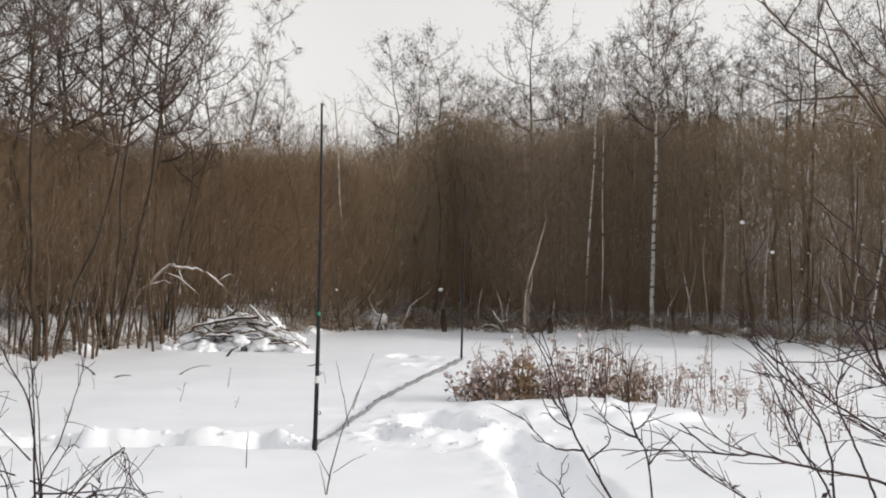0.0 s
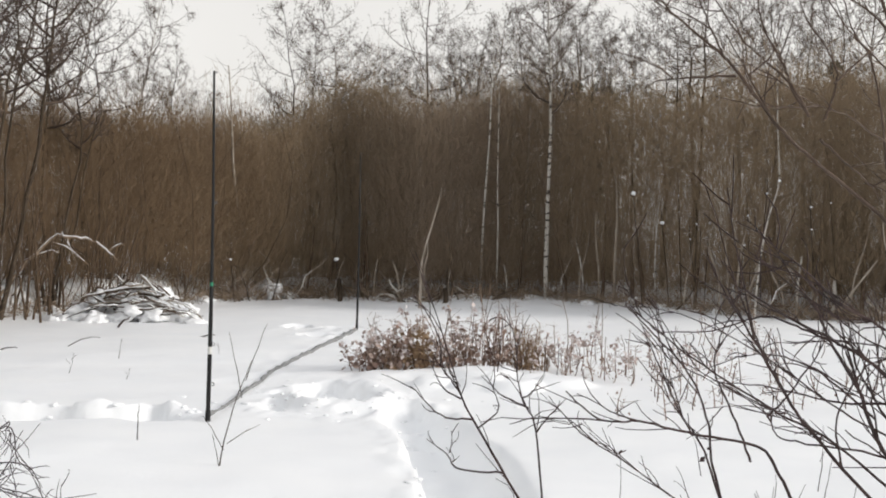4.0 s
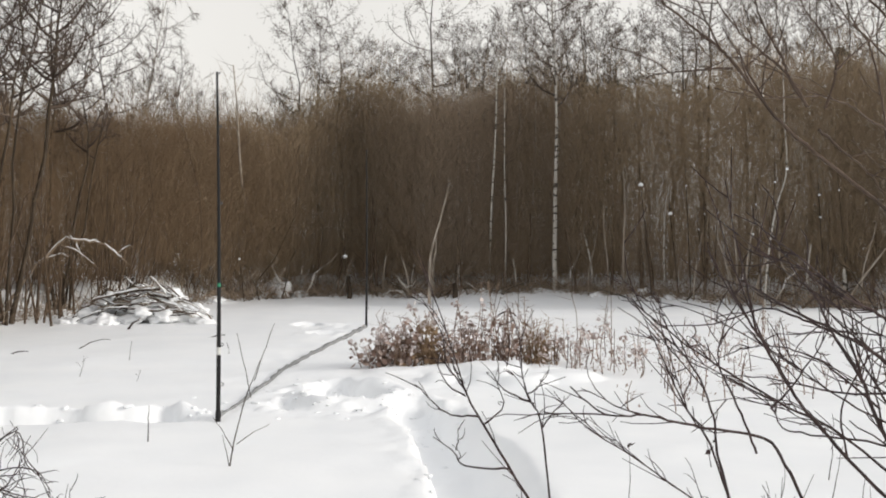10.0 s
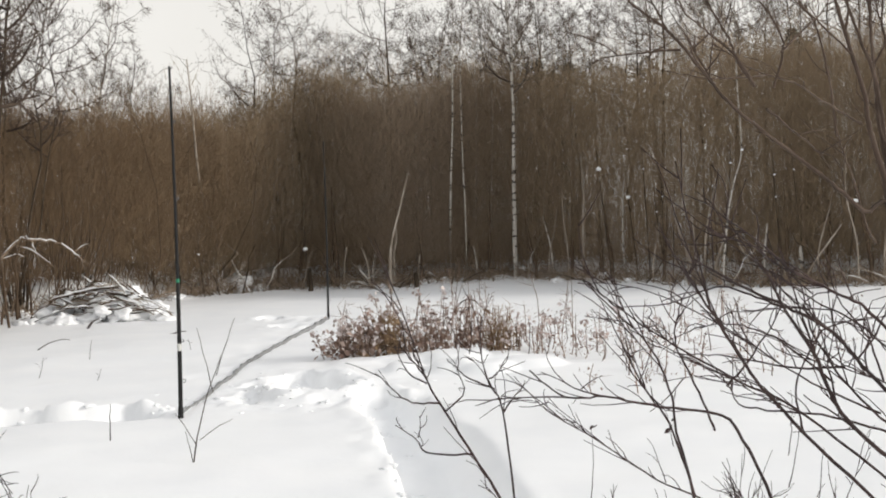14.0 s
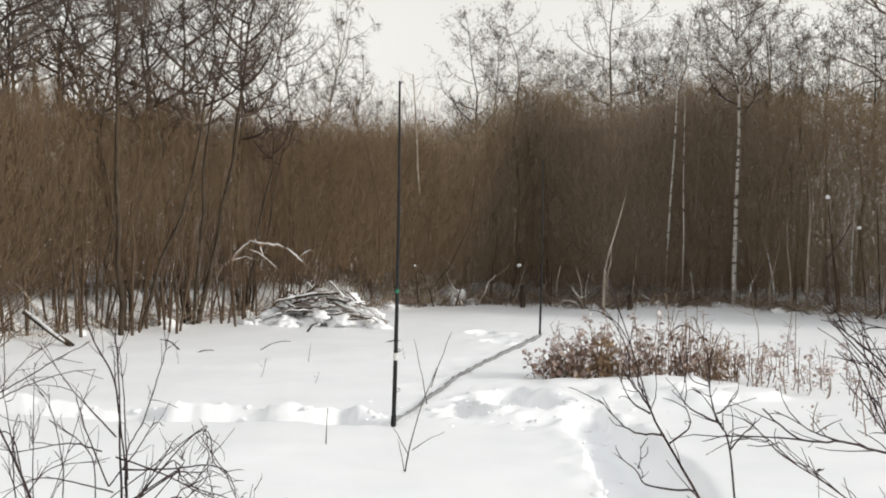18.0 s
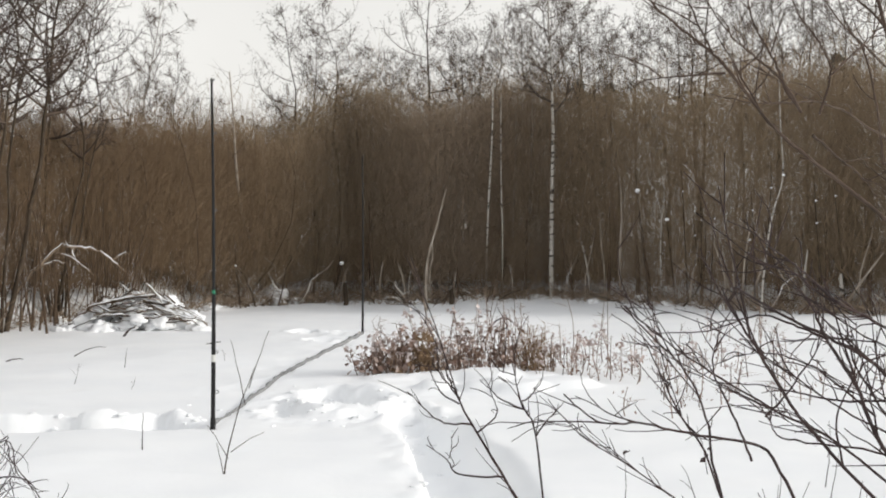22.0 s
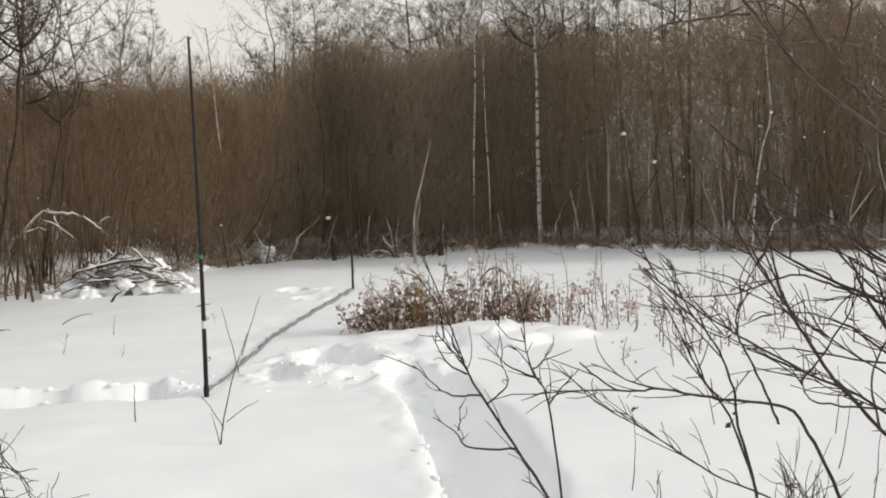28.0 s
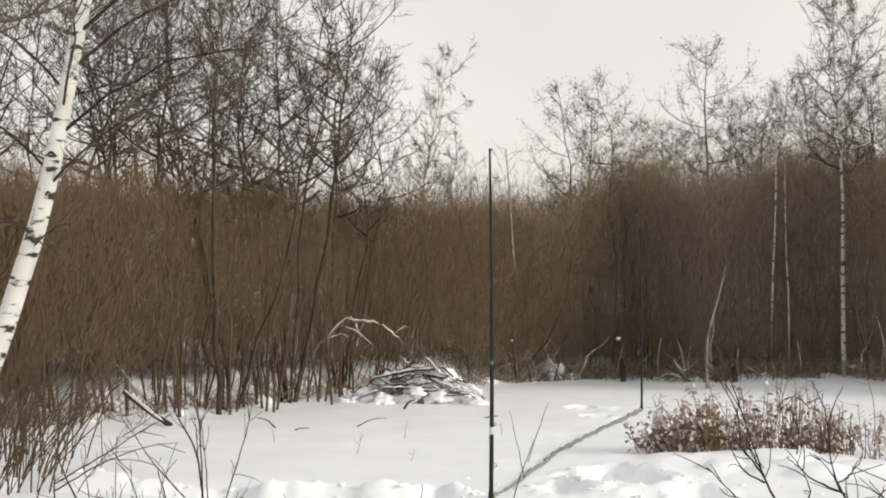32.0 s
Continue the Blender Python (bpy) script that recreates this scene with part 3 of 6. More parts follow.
def grow_branches(crown, pts, height, r0, first, spread, limbs, subs, twigs, r, rise=(0.5, 1.1), cones=0.0, bold=1.0):
    """Limbs, side branches and twigs along a trunk."""
    for n in range(limbs):
        f = first + (0.98 - first) * (n + r.uniform(0, 0.9)) / limbs
        s = along(pts, f)
        az = n * 2.4 + r.uniform(-0.6, 0.6)
        u = (f - first) / (1 - first)
        ln = 1.12 * height * spread * (0.42 + 1.1 * u * (1 - u) * 2 - 0.25 * u) * r.uniform(0.6, 1.25)
        el = r.uniform(*rise) + 0.2 * u
        d = np.array([math.cos(az) * math.cos(el), math.sin(az) * math.cos(el), math.sin(el)])
        limb = bend(s, s + d * ln, (*(d[:2] * 0.10 * ln + r.normal(0, 0.04 * ln, 2)), -0.09 * ln), 6, 0.03 * ln, r)
        lr = bold * max(0.010, r0 * (1 - f) * 0.9)
        crown.tube(limb, np.linspace(lr, lr * 0.3, 6), 4, cap=False)
        for m in range(subs):
            g = r.uniform(0.12, 1.0)
            q = along(limb, g)
            a2 = r.normal(size=3) * 0.62 + d * 0.75 + (0, 0, 0.22)
            a2 /= np.linalg.norm(a2)
            l2 = ln * r.uniform(0.2, 0.52) * (1.15 - 0.4 * g)
            sub = bend(q, q + a2 * l2, (*r.normal(0, 0.07 * l2, 2), -0.08 * l2), 4, 0.05 * l2, r)
            crown.tube(sub, np.linspace(lr * 0.42, max(0.003, lr * 0.15), 4), 3, cap=False)
            t = r.uniform(0.15, 1, twigs)[:, None]
            p0 = sub[0] * (1 - t) + sub[3] * t
            a3 = r.normal(size=(twigs, 3)) * 0.75 + a2 * 0.75 + (0, 0, 0.1)
            a3 /= np.linalg.norm(a3, axis=1)[:, None]
            p1 = p0 + a3 * r.uniform(0.12, 0.42, twigs)[:, None] * (0.5 + 0.045 * height)
            crown.twigs(p0, p1, 0.0052 * bold**0.4)
            if cones:                                    # small dark cones hanging in bunches from the twig ends
                tips = np.repeat(p1[: int(cones * twigs) + 1], 2, axis=0) + r.normal(0, 0.014, (2 * (int(cones * twigs) + 1), 3))
                crown.twigs(tips + (0, 0, 0.008), tips - (0, 0, 0.032), 0.0105)


def tree(name, seed, height, r0, first, spread, bark, twig_mat, label, limbs=17, subs=7, twigs=10, wander=0.02, stems=1, open_out=0.0, rise=(0.5, 1.1), cones=0.0, bold=1.0):
    r = np.random.RandomState(seed)
    root = thing(name, (0, 0, 0), label, "tree", "trees behind the clearing")
    crown = Stems()
    for n in range(stems):
        trunk, k = Stems(), 12
        az = n * 6.283 / stems + r.uniform(-0.4, 0.4)
        hh = height * (1 if n == 0 else r.uniform(0.78, 1.0))
        z = np.linspace(0, 1, k)
        lean = open_out * r.uniform(0.5, 1.1) * hh if stems > 1 else 0.0
        pts = np.zeros((k, 3))
        pts[:, 2] = -0.15 + (hh + 0.15) * z
        pts[:, 0] = math.cos(az) * (0.12 * (stems > 1) + lean * z**0.9)
        pts[:, 1] = math.sin(az) * (0.12 * (stems > 1) + lean * z**0.9)
        pts[1:, :2] += np.cumsum(r.normal(0, wander * hh / 3, (k - 1, 2)), 0)
        rr = r0 * (1 if n == 0 else r.uniform(0.55, 0.95))
        trunk.tube(pts, rr * (1 - z**1.1 * 0.93), 8)
        part("trunk", trunk, bark, root)
        grow_branches(crown, pts, hh, rr, first, spread, limbs, subs, twigs, r, rise, cones, bold)
    part("crown", crown, twig_mat, root, "bare twiggy crown", "stuff")
    return root


ALDER_LABEL = "bare alder tree with a dark trunk above the thicket"
BIRCH_LABEL = "slim bare birch with a white trunk at the forest edge"
CLUMP_LABEL = "bare tree with several spreading dark trunks in the thicket"
KINDS = {
    "a": tree("alder_tree", 31, 9.0, 0.062, 0.48, 0.21, BARK, TWIG, ALDER_LABEL, limbs=19, subs=8, twigs=6, rise=(0.35, 0.9), cones=0.45),
    "b": tree("alder_tree", 32, 9.0, 0.055, 0.42, 0.22, BARK, TWIG, ALDER_LABEL, limbs=21, subs=8, twigs=6, wander=0.03, rise=(0.3, 0.9), cones=0.45),
    "c": tree("alder_tree", 33, 9.0, 0.052, 0.52, 0.17, BARK, TWIG, ALDER_LABEL, limbs=18, subs=8, twigs=6, rise=(0.35, 0.95), cones=0.45),
    "d": tree("alder_tree", 34, 9.0, 0.048, 0.42, 0.18, BARK, TWIG, ALDER_LABEL, limbs=21, subs=8, twigs=6, wander=0.04, rise=(0.3, 0.9), cones=0.45),
    "w": tree("birch_tree", 35, 9.0, 0.062, 0.50, 0.17, GREY_BIRCH, TWIG, BIRCH_LABEL, limbs=20, subs=9, wander=0.008),
    "v": tree("birch_tree", 36, 9.0, 0.045, 0.45, 0.17, GREY_BIRCH, TWIG, BIRCH_LABEL, limbs=18, subs=7, twigs=8, wander=0.02, rise=(0.6, 1.1)),
    "m": tree("alder_clump", 37, 9.0, 0.052, 0.46, 0.22, BARK, DARK_TWIG, CLUMP_LABEL, limbs=16, subs=8, twigs=5, wander=0.035, stems=5, open_out=0.15, rise=(0.45, 1.0), bold=1.5),
    "n": tree("alder_clump", 38, 9.0, 0.05, 0.44, 0.22, BARK, DARK_TWIG, CLUMP_LABEL, limbs=16, subs=8, twigs=5, wander=0.04, stems=4, open_out=0.19, rise=(0.4, 0.95), bold=1.5),
    "s": tree("willow_tree", 39, 9.0, 0.05, 0.30, 0.16, BARK, TWIG, "bushy bare willow with many thin upright stems", limbs=13, subs=7, twigs=7, wander=0.03, stems=4, open_out=0.11, rise=(0.6, 1.15)),
}
USED = set()


def plant(kind, x, y, height, turn, lean=0.0, toward=0.0):
    height *= 0.95 if kind in "abcd" and y > 29 else 1.0
    m = pose(x, y, ground_z(x, y) - 0.05, lean * math.cos(toward), lean * math.sin(toward), turn) @ Matrix.Scale(height / 9.0, 4)
    if kind not in USED:
        USED.add(kind)
        KINDS[kind].matrix_basis = m
        return KINDS[kind]
    return copy_thing(KINDS[kind], m)


for row in (
    ("b", -3.3, 31.0, 7.6, 10), ("c", -2.6, 31.6, 7.4, 80), ("d", -1.9, 30.5, 7.9, 200), ("d", -1.3, 31.0, 8.0, 33), ("b", -0.7, 31.5, 8.2, 140),
    ("c", -1.2, 33.0, 8.9, 60), ("a", 0.55, 30.5, 8.6, 20), ("d", 1.2, 32.0, 8.8, 250), ("c", 1.7, 31.0, 9.2, 310),
    ("d", 2.3, 33.0, 9.4, 95), ("b", 2.7, 31.5, 9.8, 170), ("c", 3.1, 31.0, 10.1, 215), ("w", 3.53, 28.5, 9.2, 0), ("v", 3.8, 31.0, 9.3, 70),
    ("d", 4.4, 33.0, 8.8, 20), ("a", 4.9, 31.5, 9.0, 265), ("b", 5.5, 32.5, 9.1, 130), ("c", 6.1, 31.0, 9.0, 45), ("d", 6.8, 30.5, 9.3, 190),
    ("a", 7.6, 30.0, 9.3, 300), ("b", 8.3, 29.5, 9.4, 80), ("c", 9.4, 29.0, 9.0, 15), ("d", 10.2, 28.0, 9.2, 230),
    ("a", 11.2, 28.0, 9.1, 110), ("b", 12.2, 27.0, 9.0, 10), ("c", 13.2, 27.5, 9.2, 330), ("a", 14.5, 26.5, 9.2, 50), ("b", 16.0, 26.0, 9.0, 150),
    ("v", -7.55, 31.0, 8.7, 75, 11, 1.57), ("d", -6.3, 32.0, 6.1, 175), ("s", -6.5, 30.0, 6.3, 0), ("s", -5.6, 31.2, 6.8, 90), ("s", -4.9, 30.2, 5.7, 200), ("s", -3.9, 32.0, 6.3, 300), ("s", -7.6, 28.5, 6.2, 140), ("s", -2.6, 32.6, 6.9, 30), ("s", -1.5, 32.2, 7.2, 70), ("s", -0.3, 33.0, 7.6, 160), ("s", 1.0, 32.6, 7.7, 250), ("s", 2.3, 33.5, 8.2, 340), ("s", 4.3, 33.0, 8.0, 20), ("b", -7.4, 35.0, 7.0, 85), ("d", -5.5, 35.5, 6.9, 205), ("b", -3.4, 35.0, 7.2, 305), ("c", -1.6, 35.5, 7.9, 25), ("d", 0.4, 36.0, 8.4, 245), ("b", -5.9, 33.0, 6.6, 15), ("c", -5.0, 31.6, 6.0, 265), ("b", -4.2, 32.4, 6.1, 95), ("d", -3.7, 31.4, 6.5, 325), ("a", -6.9, 33.4, 6.8, 145), ("d", -7.7, 30.0, 6.9, 35), ("b", -2.3, 33.2, 7.3, 55), ("d", -0.1, 31.6, 7.9, 130), ("b", 1.5, 33.4, 8.3, 340), ("d", -4.7, 33.0, 6.2, 175), ("c", -5.4, 32.5, 5.8, 200), ("d", -0.2, 33.5, 8.0, 5), ("b", 1.0, 34.5, 8.6, 75),
    ("c", 2.0, 35.0, 9.3, 165), ("d", 3.5, 35, 9.6, 205), ("b", 4.6, 35.5, 9.2, 20), ("c", 5.9, 35, 9.5, 310), ("b", 7.2, 34.5, 9.6, 225), ("d", 8.6, 34, 9.6, 90), ("b", 9.9, 33.5, 9.6, 0), ("d", 11.5, 33, 9.8, 50),
    ("b", 6.4, 28.8, 9.0, 35), ("a", 7.1, 28.0, 9.3, 125), ("d", 7.9, 27.4, 9.2, 215), ("b", 8.7, 27.0, 9.4, 305), ("c", 9.1, 26.4, 9.3, 75), ("d", 9.9, 26.0, 9.3, 165), ("b", 10.7, 25.6, 9.4, 15), ("a", 11.8, 25.4, 9.4, 235), ("d", 5.3, 29.6, 8.9, 155), ("b", 4.2, 30.2, 9.3, 65),
    ("w", -9.05, 14.0, 9.6, 140), ("m", -6.85, 19.6, 8.2, 40), ("n", -7.35, 18.1, 7.5, 110), ("m", -6.5, 21.75, 7.9, 190), ("n", -9.6, 20.5, 9.4, 300), ("a", -7.22, 17.4, 7.7, 250),
    ("d", -7.1, 23.6, 8.0, 70), ("n", -11.4, 19.0, 9.8, 60), ("c", -9.2, 18.0, 8.8, 20), ("m", -12.9, 18.2, 10, 280),
    ("a", -12.4, 15.5, 9.5, 75), ("b", -14.8, 16.5, 9.8, 205), ("n", -16.5, 16.0, 9.8, 130), ("d", -10.6, 15.6, 8.6, 10),
    ("b", -9.3, 17.4, 8.6, 120, 14, 1.57), ("n", -8.9, 22.2, 8.6, 200), ("m", -10.8, 22.0, 9.4, 155),
):
    plant(*row)


def spruce_tree(seed, height):
    r = np.random.RandomState(seed)
    root = thing("spruce_tree", (0, 0, 0), "dark narrow spruce standing behind bare trees", "tree", "spruces behind the trees")
    trunk, crown = Stems(), Stems()
    trunk.tube([(0, 0, -0.1), (0.02, 0, height * 0.5), (0, 0.01, height)], [0.07, 0.045, 0.006], 7)
    part("trunk", trunk, BARK, root)
    for k in range(170):
        f = r.uniform(0.08, 0.99)
        az, reach = r.uniform(0, 6.28), (1 - f) ** 0.7 * height * 0.22 * r.uniform(0.7, 1.1) + 0.06
        a = np.array([0, 0, f * height])
        b = a + (math.cos(az) * reach, math.sin(az) * reach, -0.22 * reach)
        line = bend(a, b, (0, 0, 0.04), 4)
        crown.tube(line, np.linspace(0.012, 0.004, 4), 3, cap=False)
        m = 26
        t = r.uniform(0.1, 1, m)[:, None]
        p0 = a * (1 - t) + b * t
        crown.twigs(p0, p0 + np.stack([r.normal(0, 0.07, m) + 0.05 * math.cos(az), r.normal(0, 0.07, m) + 0.05 * math.sin(az), r.normal(-0.06, 0.05, m)], 1), 0.011)
    part("crown", crown, SPRUCE, root, "dense dark needled crown", "stuff")
    return root


spruce = spruce_tree(41, 6.6)
spruce.matrix_basis = pose(5.35, 36.0, 0, 0, 0, 0)
for sx, sy, sc, turn in ((5.9, 36.4, 0.95, 80), (6.5, 36.8, 1.0, 140), (4.6, 37.0, 0.97, 200), (12.4, 33.0, 1.05, 20), (13.0, 33.6, 1.0, 250), (3.2, 37.5, 1.0, 40)):
    copy_thing(spruce, pose(sx, sy, 0, 0, 0, turn) @ Matrix.Scale(sc, 4))


# ---- rods and rope ----
def fishing_rod(at, lean, turn, rings=True):
    root = thing("fishing_rod", at, "tall thin black rod stuck upright in the snow", "fishing rod", "rods in the snow")
    blank, k = Stems(), 13
    h = 2.79
    z = np.linspace(-0.12, h, k)
    blank.tube(np.stack([0.012 * np.sin(z * 1.1), 0 * z, z], 1), np.interp(z, [0, 0.75, 1.0, h], [0.018, 0.017, 0.0145, 0.0085]), 10)
    part("blank", blank, CARBON, root)
    for zz, r in ((0.30, 0.017), (0.62, 0.014), (2.36, 0.011), (1.75, 0.010), (h - 0.01, 0.006)):
        g = Stems()
        a = np.linspace(0, 2 * np.pi, 11)
        base = 0.012 * math.sin(zz * 1.1)
        g.tube(np.stack([base + 0.014 + r * 0.8 + r * 0.8 * np.cos(a), 0 * a, zz + r * 0.8 * np.sin(a)], 1), 0.0035, 5)
        g.tube([(base, 0, zz - 0.03), (base + 0.016, 0, zz)], [0.004, 0.004], 5)
        part("line_guide", g, METAL, root, "small metal line guide")
    for name, z0, z1, rr, mat in (("grip_ring", 0.54, 0.60, 0.0175, SILVER), ("binding", 1.085, 1.115, 0.0145, GREEN), ("joint", 0.98, 1.08, 0.0155, CARBON), ("butt_cap", 0.0, 0.09, 0.021, CARBON)):
        if mat not in (CARBON, METAL) and not rings:
            continue
        g = Stems()
        g.tube([(0.012 * math.sin(z0 * 1.1), 0, z0), (0.012 * math.sin((z0 + z1) * 0.55), 0, (z0 + z1) / 2), (0.012 * math.sin(z1 * 1.1), 0, z1)], [rr, rr * 1.06, rr], 10)
        part(name, g, mat, root, "green binding" if mat is GREEN else "")
    root.matrix_basis = pose(*at, lean[0], lean[1], turn)
    return root


fishing_rod((-1.565, 9.39, ground_z(-1.565, 9.39)), (1.6, 0.7), 0)
fishing_rod((-0.733, 18.31, ground_z(-0.733, 18.31)), (0.5, 0.3), 40, False)


def rope():
    r = np.random.RandomState(8)
    n = 150
    t = np.linspace(0, 1, n)
    x = np.interp(t, [0, 0.2, 0.4, 0.58, 0.84, 1], [-1.56, -1.53, -1.45, -1.27, -1.0, -0.735]) + 0.01 * np.sin(t * 23) + r.normal(0, 0.002, n)
    y = 9.40 + (18.29 - 9.40) * t
    z = snow_height(x, y)
    z = np.convolve(np.pad(z, 9, mode="edge"), np.ones(19) / 19, "valid")
    z = np.maximum(z, snow_height(x, y)) + 0.016 + 0.008 * np.sin(t * 90) * np.sin(t * 37)
    z[:24] = np.linspace(z[24] + 0.06, z[24], 24)
    rad = 0.012 + 0.018 * t + 0.003 * np.sin(t * 120) + r.uniform(-0.004, 0.004, n)
    root = thing("rope", (0, 0, 0), "grey lumpy rope lying on snow between two rods", "rope")
    for k, turn in enumerate((0, 2.1, 4.2)):
        st = Stems()
        tw = t * 190 + turn
        st.tube(np.stack([x + 0.55 * rad * np.cos(tw), y, z + 0.55 * rad * np.sin(tw)], 1), rad * 0.62, 6)
        part("strand", st, ROPE, root)


rope()


# ---- dry weeds ----
def weed_clump(cx, cy, half_w, half_d, count, low, high, seed, label, leaf=0.05, leafy=11, mat=WEED, leafmat=LEAF, heads=0.0, droop=0.0):
    """Dry stalks with side twigs, withered leaves low down and pale seed heads at the tips."""
    r = np.random.RandomState(seed)
    root = thing("weed_clump", (cx, cy, 0), label, "dry weeds", "dry weeds in the snow")
    stalk, leaf_at, head_at, twig = Stems(), [], [], Stems()
    for k in range(count):
        x, y = r.normal(0, half_w * 0.5), r.uniform(-half_d, half_d)
        z = ground_z(cx + x, cy + y)
        h = r.uniform(low, high) * (1 - 0.35 * min(1.0, abs(x) / (1.4 * half_w)))
        foot, tip = np.array([x, y, z - 0.05]), np.array([x + r.normal(0, 0.16 * h) + droop * x, y + r.normal(0, 0.14 * h), z + h])
        pts = bend(foot, tip, (*r.normal(0, 0.03, 2), 0.08 * h * abs(droop)), 4)
        stalk.tube(pts, np.linspace(0.006, 0.003, 4), 4, cap=False)
        m = 5
        f = r.uniform(0.3, 1.0, m)[:, None]
        p0 = foot * (1 - f) + tip * f
        p1 = p0 + np.stack([r.normal(0, 0.10, m), r.normal(0, 0.10, m), r.uniform(0.0, 0.13, m)], 1)
        twig.twigs(p0, p1, 0.0034)
        n = r.poisson(leafy)
        f = r.uniform(0.1, 0.8, n)[:, None]
        leaf_at.append(foot * (1 - f) + tip * f + r.normal(0, 0.05, (n, 3)))
        if r.uniform() < heads:
            n = 7
            head_at.append(tip + r.normal(0, 0.028, (n, 3)))
            head_at.append(p1[:2] + r.normal(0, 0.012, (2, 3)))
    part("stalk_mass", stalk, mat, root, kind="stuff")
    part("twig_mass", twig, mat, root, kind="stuff")
    if leafy:
        lv = Stems()
        lv.leaves(np.concatenate(leaf_at), leaf, r)
        part("leaf_mass", lv, leafmat, root, "withered brown leaves", "stuff")
    if head_at:
        lv = Stems()
        lv.leaves(np.concatenate(head_at), 0.055, r)
        part("seed_head_mass", lv, HEAD, root, "pale dry seed heads", "stuff")
    return root


weed_clump(-0.36, 13.1, 0.18, 0.3, 15, 0.14, 0.5, 51, "low brown dry weeds half buried in snow", 0.075, 9, heads=0.9, droop=0.2)
weed_clump(-0.12, 13.05, 0.26, 0.35, 20, 0.14, 0.56, 62, "brown dry weeds with pale seed heads in snow", 0.075, 10, heads=0.8, droop=0.2)
weed_clump(0.16, 13.05, 0.34, 0.4, 22, 0.16, 0.6, 52, "brown dry weeds standing in snow", 0.07, 12, mat=TUFT, leafmat=TUFT, heads=0.5)
weed_clump(0.45, 13.0, 0.36, 0.4, 20, 0.18, 0.84, 53, "brown dry weeds with tall stalks", 0.065, 8, heads=0.5)
weed_clump(0.75, 13.1, 0.36, 0.4, 18, 0.18, 0.8, 63, "brown dry weeds with tall stalks", 0.065, 8, heads=0.5)
weed_clump(1.08, 13.0, 0.3, 0.4, 16, 0.14, 0.7, 54, "brown dry weeds standing in snow", 0.065, 8, heads=0.5)
weed_clump(1.38, 12.95, 0.2, 0.2, 52, 0.2, 0.55, 55, "reddish-brown tuft of dry grass in snow", 0.035, 2, TUFT, TUFT)
weed_clump(1.62, 12.9, 0.3, 0.3, 14, 0.15, 0.5, 64, "sparse dry weeds with pale heads", 0.03, 4, heads=0.8, droop=0.3)
weed_clump(2.15, 12.6, 0.75, 0.7, 26, 0.15, 0.55, 56, "sparse dry weeds with small dark heads", 0.035, 5, heads=0.5)
weed_clump(2.6, 10.4, 0.9, 1.0, 14, 0.12, 0.45, 59, "scattered thin dry weeds in open snow", 0.03, 4)
weed_clump(4.0, 11.4, 1.0, 1.2, 14, 0.15, 0.55, 60, "scattered thin dry weeds in open snow", 0.03, 4)
weed_clump(4.6, 15.5, 1.3, 1.5, 16, 0.2, 0.65, 61, "scattered thin dry weeds in open snow", 0.03, 4)
weed_clump(3.3, 13.2, 1.0, 1.0, 17, 0.15, 0.55, 57, "scattered thin dry weeds in open snow", 0.03, 5, heads=0.4)
weed_clump(0.9, 14.4, 1.5, 0.8, 30, 0.5, 1.0, 58, "thin bare weed stalks sticking out of snow", 0.02, 1)


# ---- bare shrubs ----
def curve(ctrl, k=None):
    """A smooth line through a few control points."""
    c = np.asarray(ctrl, float)
    n = len(c)
    k = k or 6 * (n - 1) + 1
    e = np.concatenate([[2 * c[0] - c[1]], c, [2 * c[-1] - c[-2]]])
    out = []
    for t in np.linspace(0, n - 1, k):
        i = min(int(t), n - 2)
        u = t - i
        p0, p1, p2, p3 = e[i : i + 4]
        out.append(0.5 * (2 * p1 + (p2 - p0) * u + (2 * p0 - 5 * p1 + 4 * p2 - p3) * u * u + (3 * p1 - p0 - 3 * p2 + p3) * u**3))
    return np.array(out)


SHRUB_RNG = np.random.RandomState(61)


